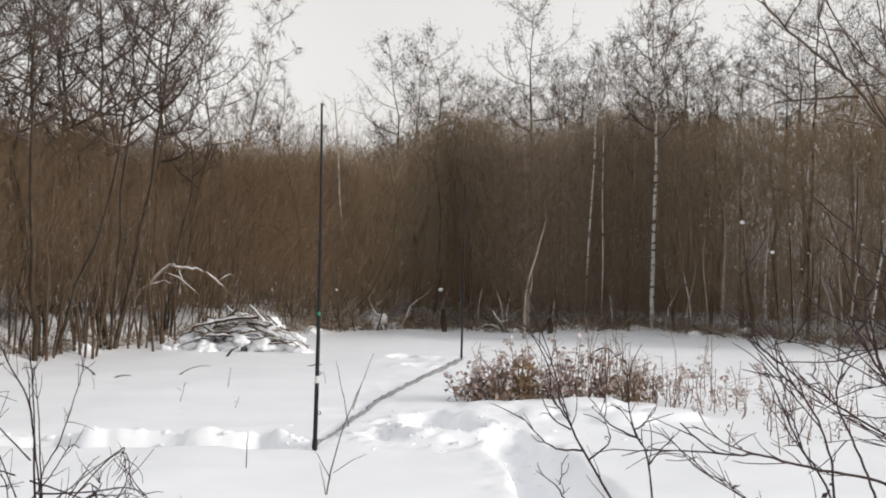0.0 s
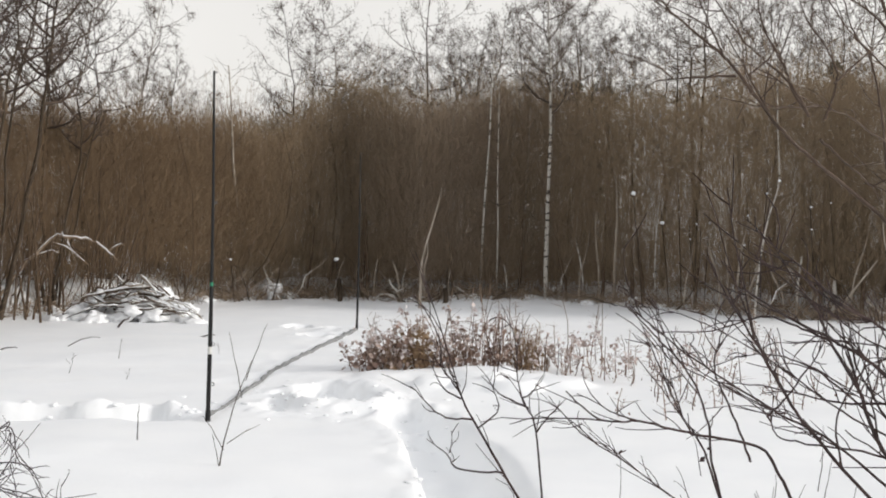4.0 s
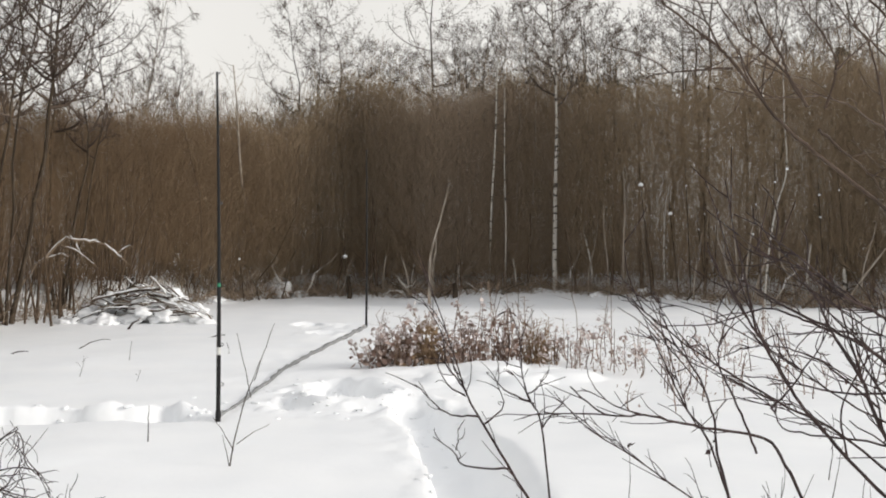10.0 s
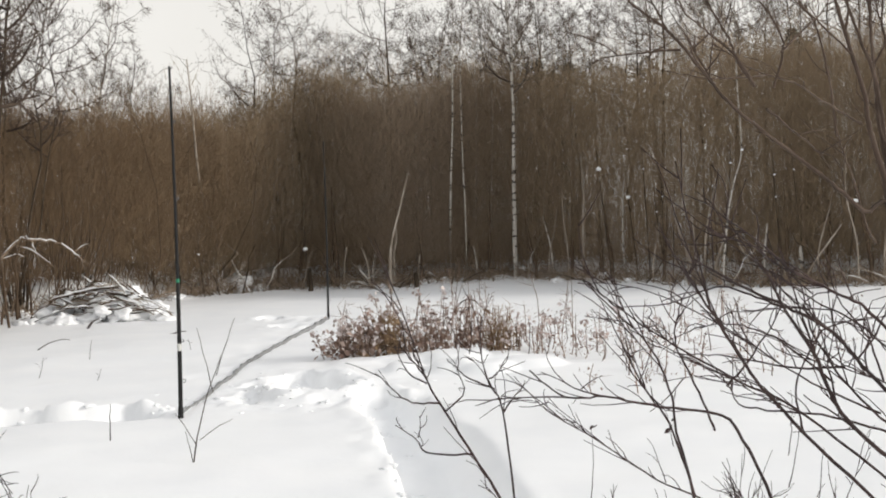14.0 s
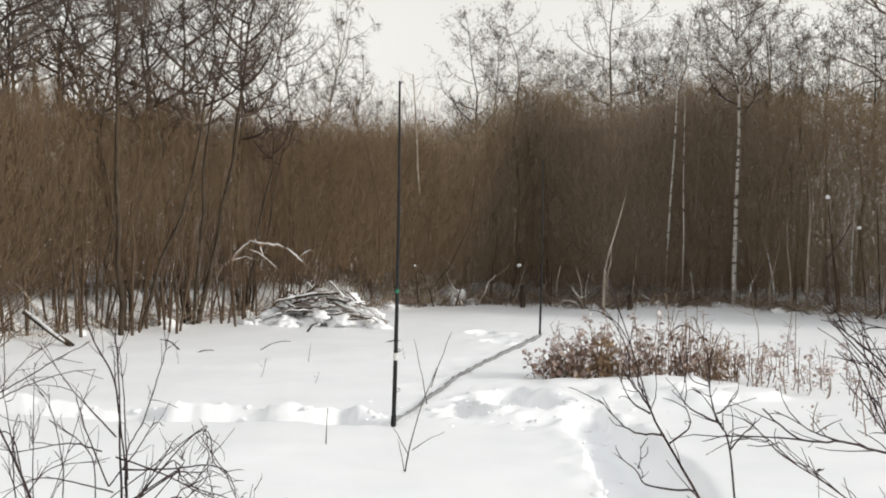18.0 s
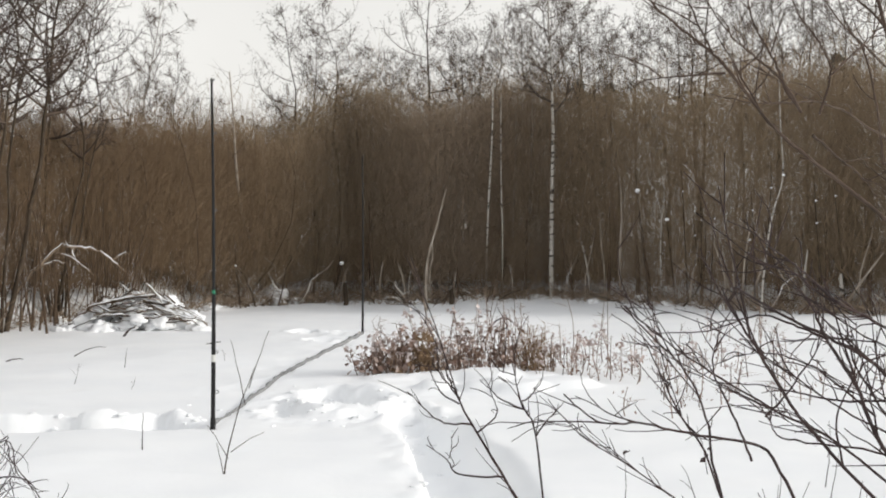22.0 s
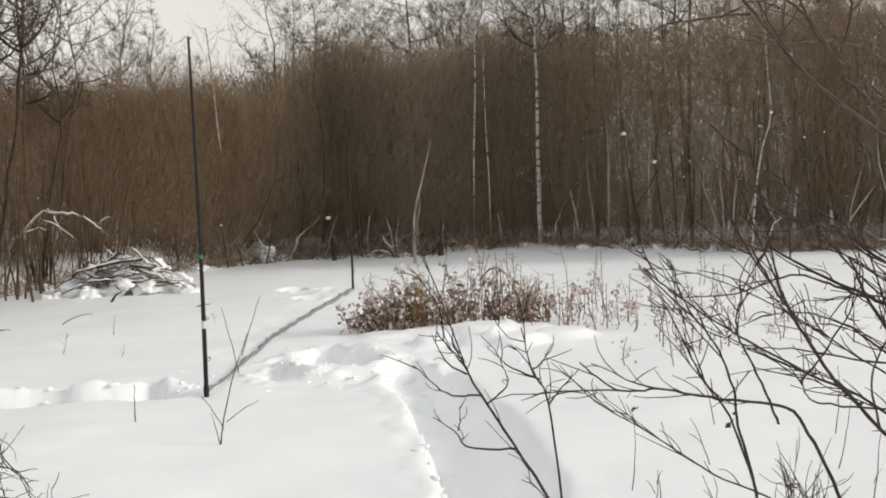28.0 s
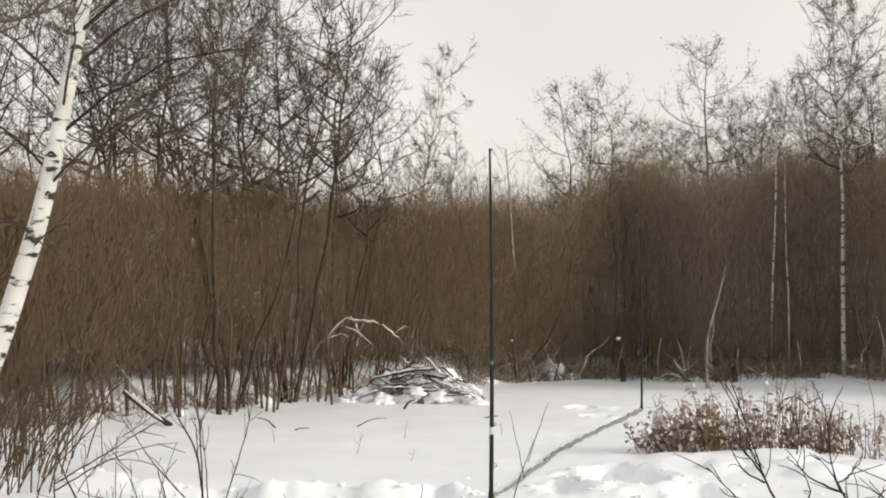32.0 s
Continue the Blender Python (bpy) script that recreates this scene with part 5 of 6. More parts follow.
stem(shrub_c, 0.0035, (-2.06, 4.43, -0.02), (-1.58, 4.35, 0.21), (-1.46, 4.35, 0.26), (-1.36, 4.35, 0.28), (-1.24, 4.35, 0.24), side=0.8, reach=0.16)
stem(shrub_c, 0.003, (-1.35, 4.40, 0.53), (-1.33, 4.40, 0.49), (-1.33, 4.40, 0.44), side=0.8, reach=0.16)


def willow_bush(at, count, height, spread, seed, label, thick=0.014, leanx=0.0, mat=WILLOW_STEM):
    """Stems fanning out of one root."""
    r = np.random.RandomState(seed)
    root = thing("willow_bush", (at[0], at[1], ground_z(*at) - 0.04), label, "shrub", "willow bushes at the edge")
    tw = Stems()
    for k in range(count):
        az, lean = r.uniform(0, 6.28), spread * r.uniform(0.2, 1.0)
        h = height * r.uniform(0.6, 1.05)
        foot = np.array([0.33 * r.normal(), 0.3 * r.normal(), -0.05])
        tip = foot + np.array([math.cos(az) * lean * h + leanx * h, math.sin(az) * lean * h, h])
        pts = bend(foot, tip, (-0.16 * (math.cos(az) * lean + leanx) * h, -0.12 * math.sin(az) * lean * h, 0), 7, 0.02 * h, r)
        r0 = thick * r.uniform(0.5, 1.1)
        st = Stems()
        st.tube(pts, np.linspace(r0, r0 * 0.25, 7), 5)
        part("stem", st, mat, root)
        m = 14
        f = r.uniform(0.2, 1, m)
        p0 = np.array([along(pts, q) for q in f])
        d = (tip - foot) / h * 0.9 + r.normal(0, 0.5, (m, 3))
        tw.twigs(p0, p0 + d * (r.uniform(0.12, 0.4, m) * height * 0.32)[:, None], 0.0032)
    part("twig_mass", tw, mat, root, kind="stuff")
    return root


WILLOW_LABEL = "bare brown willow bush with stems rising from snow"
willow_bush((-5.75, 9.0), 28, 1.3, 0.75, 74, "dense reddish bare willow bush at the snow's edge", 0.009, 0.5)
willow_bush((-6.1, 10.2), 36, 1.7, 0.7, 71, "dense reddish bare willow bush at the snow's edge", 0.010, 0.45)
willow_bush((-7.0, 11.5), 30, 1.9, 0.65, 72, "dense reddish bare willow bush at the snow's edge", 0.011, 0.2)
first_bush = willow_bush((-8.3, 16.0), 10, 2.5, 0.34, 73, WILLOW_LABEL, 0.028, 0)
for k, (bx, by, turn, size) in enumerate(((-7.8, 16.9, 40, 1.0), (-7.5, 17.9, 130, 0.9), (-7.1, 18.6, 220, 1.1), (-7.0, 19.6, 300, 0.95), (-6.6, 20.5, 75, 1.0), (-6.4, 21.4, 10, 0.9), (-8.8, 15.0, 250, 1.0), (-9.3, 13.6, 190, 1.05), (-5.6, 22.3, 150, 0.9), (-9.6, 16.0, 20, 1.1))):
    copy_thing(first_bush, pose(bx, by, ground_z(bx, by) - 0.04, 0, 0, turn) @ Matrix.Scale(size, 4))


# ---- leaning birch beside the clearing ----
def near_birch():
    r = np.random.RandomState(81)
    root = thing("birch_tree", (0, 0, 0), "leaning white birch with black marks and bare limbs", "tree")
    pts = curve([(-6.85, 9.5, -0.15), (-6.17, 9.5, 0.74), (-5.69, 9.5, 1.97), (-5.45, 9.5, 2.81), (-5.17, 9.5, 4.2), (-4.95, 9.7, 5.9), (-4.9, 9.9, 7.6), (-4.95, 10.0, 9.3)])
    n = len(pts)
    st = Stems()
    st.tube(pts, np.interp(np.arange(n), [0, 8, 20, n - 1], [0.115, 0.092, 0.072, 0.012]), 14)
    part("trunk", st, BIRCH, root, "white trunk with dark bands")
    marks = Stems()
    for k in range(26):
        f = 0.05 + 0.6 * k / 26 + r.uniform(-0.01, 0.01)
        c, rad = along(pts, f), float(np.interp(f * (n - 1), [0, 8, 20, n - 1], [0.115, 0.092, 0.072, 0.012]))
        a0, wide = r.uniform(0, 6.28), r.uniform(0.5, 1.3)
        a = np.linspace(a0, a0 + wide, 6)
        line = c + np.stack([rad * np.cos(a), rad * np.sin(a), 0.03 * np.sin((a - a0) / wide * 3.14)], 1)
        marks.tube(line, 0.011 * np.sin(np.linspace(0.25, 2.9, 6)) + 0.002, 5)
    part("bark_marking", marks, SHRUB, root, "black bark scars", "stuff")
    tw = Stems()
    for f, tip, rad in (
        (0.40, (-3.9, 9.0, 3.25), 0.014), (0.46, (-3.3, 9.3, 3.75), 0.017), (0.52, (-3.6, 9.9, 4.5), 0.016), (0.55, (-2.9, 9.0, 4.7), 0.018), (0.60, (-4.0, 9.2, 5.6), 0.014),
        (0.42, (-6.7, 9.2, 3.6), 0.014), (0.50, (-6.9, 9.8, 4.4), 0.015), (0.57, (-6.4, 9.0, 5.4), 0.015), (0.33, (-6.6, 9.0, 2.35), 0.010), (0.30, (-5.0, 9.1, 2.25), 0.009),
        (0.65, (-3.7, 10.2, 6.2), 0.015), (0.7, (-6.2, 9.3, 6.7), 0.014), (0.78, (-4.0, 9.5, 7.6), 0.012), (0.85, (-5.7, 10.3, 8.2), 0.01), (0.48, (-4.4, 8.3, 4.3), 0.012),
    ):
        s0 = along(pts, f)
        tip = np.array(tip)
        ln = np.linalg.norm(tip - s0)
        limb = bend(s0, tip, (0, 0, 0.10 * ln), 9, 0.02 * ln, r)
        lb = Stems()
        lb.tube(limb, np.linspace(rad, 0.003, 9), 6)
        part("limb", lb, SHRUB, root, "dark bare limb")
        for k in range(int(9 * ln)):
            q = along(limb, r.uniform(0.15, 1.0))
            d = (tip - s0) / ln * 0.7 + r.normal(0, 0.6, 3)
            l2 = r.uniform(0.2, 0.7)
            sub = bend(q, q + d * l2, (0, 0, -0.05 * l2), 4, 0.02, r)
            tw.tube(sub, np.linspace(0.005, 0.002, 4), 4, cap=False)
            m = 6
            g = r.uniform(0.1, 1, m)[:, None]
            p0 = sub[0] * (1 - g) + sub[3] * g
            tw.twigs(p0, p0 + (d * 0.5 + r.normal(0, 0.5, (m, 3))) * r.uniform(0.15, 0.45, m)[:, None], 0.0028)
    part("twig_mass", tw, TWIG, root, kind="stuff")


near_birch()


def slim_trunk(name, label, ctrl, radius, mat, seed, twigs=10, snow_at=None, category="sapling"):
    """A single bare sapling or dead stick, given by a few points from its foot up."""
    r = np.random.RandomState(seed)
    root = thing(name, (0, 0, 0), label, category, "slim trunks at the forest edge")
    pts = curve(ctrl)
    st = Stems()
    st.tube(pts, radius * np.linspace(1, 0.25, len(pts)), 7)
    part("trunk", st, mat, root)
    tw = Stems()
    if twigs:
        f = r.uniform(0.35, 1, twigs)
        p0 = np.array([along(pts, q) for q in f])
        tw.twigs(p0, p0 + np.stack([r.normal(0, 0.35, twigs), r.normal(0, 0.3, twigs), r.uniform(0.1, 0.6, twigs)], 1), 0.005)
        part("twig_mass", tw, TWIG, root, kind="stuff")
    if snow_at:
        p = pts[np.argmin(np.abs(pts[:, 2] - snow_at[0]))] + (0, -0.03, 0)
        part("snow_clump", bm_mesh("snow_clump", blob(p, (snow_at[1], 0.9 * snow_at[1], 0.75 * snow_at[1]), r), SNOW), SNOW, root, "white lump of snow")
    return root


slim_trunk("birch_sapling", "thin curved white birch trunk in the thicket", [(-3.6, 29.3, -0.1), (-3.86, 28.5, 1.57), (-3.94, 28.0, 1.98), (-3.96, 27.3, 2.62), (-3.92, 26.6, 3.36), (-3.86, 25.9, 4.32), (-3.92, 25.8, 5.3)], 0.05, PALE, 91, 40)
slim_trunk("birch_sapling", "crooked white birch trunk among dark brush", [(6.85, 22.4, -0.1), (6.89, 22.4, 0.62), (7.0, 22.4, 1.5), (7.12, 22.4, 2.06), (7.3, 22.4, 2.72), (7.29, 22.5, 3.84), (7.3, 22.6, 5.5)], 0.026, GREY_BIRCH, 92, 30, (2.75, 0.03))
slim_trunk("birch_sapling", "thin pale birch trunk at the forest edge", [(1.95, 29.6, -0.1), (1.97, 28.6, 2.2), (2.07, 28.5, 3.9), (2.12, 28.5, 5.3), (2.2, 28.8, 7.0)], 0.034, GREY_BIRCH, 93, 60)
slim_trunk("birch_sapling", "thin pale birch trunk at the forest edge", [(2.36, 29.4, -0.1), (2.32, 28.6, 1.75), (2.30, 28.6, 3.0), (2.3, 28.5, 4.3), (2.36, 28.9, 6.4)], 0.024, GREY_BIRCH, 94, 50)
slim_trunk("dead_stick", "leaning broken pale stick at the thicket's edge", [(0.37, 26.0, -0.1), (0.41, 26.0, 1.0), (0.65, 26.0, 1.9), (0.84, 26.0, 2.63)], 0.04, PALE, 95, 0, category="dead tree")
for k, (x0, x1, x2, top, rad) in enumerate(((3.62, 3.6, 3.68, 7.0, 0.022), (3.0, 3.05, 3.08, 7.6, 0.03), (2.6, 2.66, 2.68, 7.2, 0.022), (5.2, 5.12, 5.08, 6.2, 0.022), (4.3, 4.45, 4.66, 5.8, 0.018), (1.05, 1.16, 1.18, 5.4, 0.02), (6.0, 6.13, 6.2, 6.4, 0.022))):
    slim_trunk("birch_sapling", "thin pale birch trunk at the forest edge", [(x0 * 1.03, 30.0 + 0.1 * k, -0.1), (x1 * 1.03, 29.9 + 0.1 * k, 2.4), (x2 * 1.03, 29.5, 4.2), (x2 * 1.03 + 0.05, 29.6, top)], rad, GREY_BIRCH, 120 + int(10 * x0), 36)
# saplings that carry a lump of snow: the lump's place, its size, the foot's offset
for k, (sx, sy, sz, size, foot) in enumerate(((5.10, 25.70, 2.58, 0.055, 0.25), (5.72, 25.55, 1.93, 0.05, 0.2), (7.27, 23.05, 2.50, 0.0217, -0.2), (8.00, 22.59, 2.22, 0.0248, 0.1), (8.01, 22.58, 1.78, 0.0217, 0.15), (9.29, 21.78, 1.64, 0.05, -0.2), (6.94, 23.46, 1.46, 0.0279, -0.15), (6.98, 23.37, 2.06, 0.0186, 0.1), (6.27, 24.70, 1.90, 0.0174, 0.0), (6.00, 25.21, 2.53, 0.0174, 0.1), (8.32, 22.39, 2.30, 0.0186, 0.2), (6.46, 24.36, 1.92, 0.0174, -0.1), (6.18, 24.87, 1.57, 0.0174, 0.2), (-1.69, 29.25, 0.98, 0.06, 0.05), (-3.9, 26.3, 1.0, 0.0279, 0.1))):
    slim_trunk("sapling", "bare sapling holding small lumps of snow", [(sx + foot, sy, -0.1), (sx + 0.5 * foot, sy, 0.5 * sz), (sx, sy, sz), (sx - 0.1 * foot, sy + 0.05, sz + 0.5)], 0.014, BARK, 300 + k, 8, (sz, size))

# short pale stems and snapped trunks in the dark brush: foot, top, radius
for k, (foot, top, rad) in enumerate((((4.95, 27.0, 1.2), (4.93, 26.9, 2.98), 0.03), ((5.66, 25.8, 0.0), (5.67, 25.75, 2.27), 0.024), ((6.72, 23.85, 0.0), (6.67, 23.9, 1.61), 0.032), ((6.9, 23.3, -0.05), (7.12, 23.1, 0.98), 0.055), ((8.33, 22.3, 0.0), (8.38, 22.3, 0.8), 0.075), ((8.3, 22.2, -0.05), (9.06, 21.9, 1.19), 0.04), ((6.7, 24.0, 0.3), (6.39, 24.4, 1.56), 0.028), ((7.77, 22.6, 0.0), (7.84, 22.6, 1.25), 0.04), ((8.08, 22.5, -0.05), (8.02, 22.5, 0.6), 0.045), ((6.82, 23.5, 0.6), (7.0, 23.3, 2.03), 0.022), ((4.35, 27.8, 0.2), (4.17, 27.9, 1.47), 0.035), ((-0.72, 28.9, 0.0), (-0.65, 28.9, 1.0), 0.04), ((-0.1, 28.6, 0.2), (-0.28, 28.7, 1.0), 0.035), ((0.0, 28.5, 0.1), (0.05, 28.5, 0.8), 0.03), ((0.5, 28.2, 0.75), (0.58, 28.3, 1.5), 0.035), ((1.13, 28.4, 0.0), (1.15, 28.4, 0.75), 0.04), ((2.55, 28.7, 0.0), (2.5, 28.7, 0.9), 0.03), ((9.6, 21.3, 0.0), (9.75, 21.3, 1.5), 0.03))):
    foot, top = np.array(foot), np.array(top)
    slim_trunk("dead_stick", "short pale snapped trunk in dark brush", [(foot[0], foot[1] + 0.05, min(foot[2], 0.0) - 0.1), tuple(foot), tuple(0.5 * (foot + top) + (0.04 * (-1) ** k, 0, 0)), tuple(top)], 1.3 * rad, (PALE, GREY_BIRCH, PALE)[k % 3], 230 + k, 3, category="dead tree")

for k, (sx, sy, h, lean) in enumerate(((6.0, 24.6, 1.5, 0.2), (6.55, 23.8, 1.9, -0.25), (7.0, 23.2, 1.7, 0.3), (7.5, 22.6, 1.3, -0.3), (8.6, 22.0, 2.1, 0.4), (9.2, 21.5, 2.4, -0.2), (4.6, 27.1, 2.2, -0.1), (4.2, 27.6, 1.8, 0.25))):
    slim_trunk("sapling", "thin crooked pale sapling in dark brush", [(sx, sy, -0.1), (sx + 0.1 * lean, sy, 0.35 * h), (sx + 0.75 * lean, sy + 0.1, 0.7 * h), (sx + lean, sy, h)], 0.02, PALE, 200 + k, 8)

# dark trunk feet along the thicket's front
for k, (bx, h, rad, lean) in enumerate(((-1.05, 3.6, 0.05, 0.1), (-0.9, 4.2, 0.06, -0.1), (-1.9, 2.6, 0.04, 0.2), (1.22, 3.0, 0.045, -0.1), (2.9, 3.4, 0.04, 0.1), (4.0, 2.6, 0.045, -0.2), (4.7, 3.6, 0.05, 0.1), (5.25, 2.4, 0.07, 0.05), (5.45, 3.0, 0.06, -0.1), (6.25, 3.2, 0.045, 0.2), (7.4, 3.0, 0.05, -0.2), (8.15, 3.4, 0.05, 0.1), (8.8, 2.8, 0.06, 0.2), (9.5, 3.2, 0.055, -0.1), (-2.4, 3.0, 0.035, 0.15))):
    by, h = float(edge_y(np.array([bx]))[0]) + 0.1, 0.6 * h
    slim_trunk("alder_sapling", "dark thin alder trunk at the thicket's front", [(bx, by, -0.1), (bx + 0.2 * lean, by, 0.3 * h), (bx + 0.8 * lean, by + 0.2, 0.7 * h), (bx + lean, by + 0.3, h)], rad, WILLOW_STEM, 400 + k, 12)


# ---- fallen wood ----
def fallen_log():
    r = np.random.RandomState(101)
    root = thing("fallen_log", (0, 0, 0), "short dark log with snow on top", "log")
    a, b = np.array([-7.95, 15.7, 0.46]), np.array([-7.05, 15.3, 0.03])
    st = Stems()
    st.tube(bend(a, b, (0, 0, 0), 8, 0.004, r), np.linspace(0.03, 0.042, 8), 9)
    part("log", st, BARK, root)
    sn = Stems()
    sn.tube(bend(a + (0.03, -0.01, 0.03), b + (-0.1, -0.01, 0.066), (0, 0, 0), 8, 0.005, r), np.array([0.008, 0.018, 0.022, 0.018, 0.024, 0.019, 0.02, 0.008]), 8)
    part("snow_layer", sn, SNOW, root, "white snow along the log")
    st = Stems()
    st.tube(bend(a + (0.2, 0.05, -0.05), a + (-0.28, 0.1, 0.5), (0.02, 0, 0.03), 6, 0.02, r), np.linspace(0.018, 0.008, 6), 6)
    part("broken_branch", st, PALE, root)


fallen_log()


def brush_pile():
    r = np.random.RandomState(102)
    root = thing("brush_pile", (-4.6, 20.4, 0), "heap of cut branches covered with snow", "brush pile")

    def hump(q):
        return 0.76 * max(0.0, 1 - (abs(q + 0.1) / 1.35) ** 2)

    for k in range(30):
        dx = r.uniform(-1.15, 1.0)
        s = r.uniform(0.09, 0.2)
        at = (dx, r.uniform(-0.1, 0.35), max(0.03, hump(dx) * r.uniform(0.15, 0.85) - 0.5 * s))
        part("snow_mound", bm_mesh("snow_mound", blob(at, (s * r.uniform(0.9, 1.5), s * 1.1, s * r.uniform(0.6, 1.0)), r, rough=0.5), SNOW), SNOW, root, "rounded white snow")
    for k in range(16):
        dx = r.uniform(-1.35, 1.3)
        s = r.uniform(0.08, 0.17)
        part("snow_mound", bm_mesh("snow_mound", blob((dx, r.uniform(-0.6, -0.3), r.uniform(-0.02, 0.22 * max(0.2, 1 - abs(dx)))), (s * 1.3, s, s * r.uniform(0.6, 1.0)), r, rough=0.5), SNOW), SNOW, root, "rounded white snow")
    for k in range(58):                                  # boughs drooping over the heap
        x0 = r.uniform(-1.0, 0.45)
        run = r.uniform(0.35, 1.0) * (1 if r.uniform() < 0.78 else -0.8)
        x1 = min(1.25, max(-1.25, x0 + run))
        z0 = max(0.05, hump(x0) * r.uniform(0.2, 1.12))
        z1 = max(0.0, min(hump(x1) * r.uniform(0.1, 0.9), z0 + 0.1))
        y = -0.5 + 0.45 * min(1.0, z0 / 0.66) + r.uniform(-0.12, 0.1)
        line = bend((x0, y + 0.1, z0), (x1, y - r.uniform(0, 0.25), z1), (0, -0.03, r.uniform(-0.05, 0.13)), 8, 0.03, r)
        rad = r.uniform(0.007, 0.024)
        st = Stems()
        st.tube(line, np.linspace(rad, rad * 0.4, 8), 6)
        part("branch", st, (BARK, BARK, RUSSET, PALE, RUSSET)[k % 5], root)
        if k % 2 == 0:
            sn = Stems()
            cut = r.randint(0, 3)
            sn.tube(line[cut : cut + 5] + (0, -0.003, rad * 0.9), np.array([0.004, 0.016, 0.011, 0.017, 0.004]), 6)
            part("snow_layer", sn, SNOW, root, "snow along a branch")
    top = Stems()
    line = bend((-0.8, -0.2, 0.46), (0.25, -0.25, 0.60), (0, 0, 0.03), 9, 0.012, r)
    top.tube(line, np.linspace(0.032, 0.022, 9), 7)
    part("branch", top, BARK, root)
    sn = Stems()
    sn.tube(line[1:8] + (0, -0.005, 0.022), np.array([0.006, 0.02, 0.022, 0.024, 0.021, 0.018, 0.006]), 7)
    part("snow_layer", sn, SNOW, root, "snow along a branch")


brush_pile()


def bent_branch():
    r = np.random.RandomState(103)
    root = thing("bent_branch", (0, 0, 0), "snow-dusted branch arching over to the ground", "branch")
    main = curve([(-7.3, 20.3, -0.05), (-6.75, 20.35, 0.75), (-6.14, 20.4, 1.41), (-5.85, 20.4, 1.47), (-5.37, 20.4, 1.36), (-4.89, 20.35, 1.01)])
    main[1:] += r.normal(0, 0.018, (len(main) - 1, 3))
    st = Stems()
    st.tube(main, np.linspace(0.03, 0.007, len(main)), 7)
    part("main_branch", st, STALK, root)
    for f, off in ((0.30, (0.5, 0, 0.05)), (0.40, (0.75, -0.1, -0.45)), (0.24, (-0.12, 0, 0.6)), (0.88, (0.32, 0, 0.12)), (0.6, (0.12, 0, -0.4))):
        p = along(main, f)
        q = p + np.array(off)
        st = Stems()
        line = bend(p, q, (0, 0, 0.06), 6, 0.03, r)
        st.tube(line, np.linspace(0.016, 0.005, 6), 5)
        part("side_branch", st, STALK, root)
        for z in (3,):
            fork = Stems()
            fork.tube(bend(line[z], line[z] + (r.uniform(0.15, 0.4), r.uniform(-0.1, 0.1), r.uniform(-0.3, 0.15)), (0, 0, 0.03), 5, 0.01, r), np.linspace(0.008, 0.003, 5), 5)
            part("side_branch", fork, BARK, root)
        sn = Stems()
        sn.tube(line[1:5] + (0, -0.004, 0.012), [0.003, 0.011, 0.006, 0.003], 6)
        part("snow_layer", sn, SNOW, root, "snow along the branch")
    n = len(main)
    for f0, f1 in ((0.18, 0.30), (0.32, 0.46), (0.48, 0.60), (0.63, 0.74), (0.8, 0.9)):
        seg = main[int(f0 * n) : int(f1 * n) + 2]
        sn = Stems()
        sn.tube(seg + (0, -0.006, 0.02), 0.013 * np.sin(np.linspace(0.4, 2.8, len(seg))), 6)
        part("snow_layer", sn, SNOW, root, "snow along the branch")


bent_branch()


def stump(at, radius, height, seed, label, cap=True):
    r = np.random.RandomState(seed)
    root = thing("stump", (at[0], at[1], ground_z(*at) - 0.05), label, "stump", "stumps at the forest edge")
    st = Stems()
    z = np.linspace(0, height, 6)
    st.tube(np.stack([0.02 * np.sin(z * 9), 0 * z, z], 1), radius * np.array([1.25, 1.05, 1.0, 0.97, 0.95, 0.9]), 12)
    part("wood", st, BARK, root)
    if cap:
        part("snow_cap", bm_mesh("snow_cap", blob((0, 0, height + radius * 0.1), (radius * 1.4, radius * 1.25, radius * 0.85), r, rough=0.35), SNOW), SNOW, root, "rounded white snow cap")
    return root


stump((-3.2, 28.2), 0.20, 0.26, 111, "snow-capped stump by the thicket")
stump((-3.14, 27.85), 0.13, 0.12, 112, "low stump under a snow cap")
stump((-2.75, 28.3), 0.12, 0.1, 113, "small stump with snow on top")
stump((-3.6, 27.6), 0.10, 0.1, 118, "small stump with snow on top")
stump((-1.55, 28.3), 0.055, 0.6, 114, "tall dark broken stump in the brush", False)
stump((1.0, 27.6), 0.06, 0.4, 115, "dark broken stump at the forest edge", False)
stump((5.3, 26.2), 0.10, 0.12, 116, "snow-capped stump by the thicket")
stump((3.75, 28.9), 0.12, 0.15, 117, "snow-capped stump by the thicket")


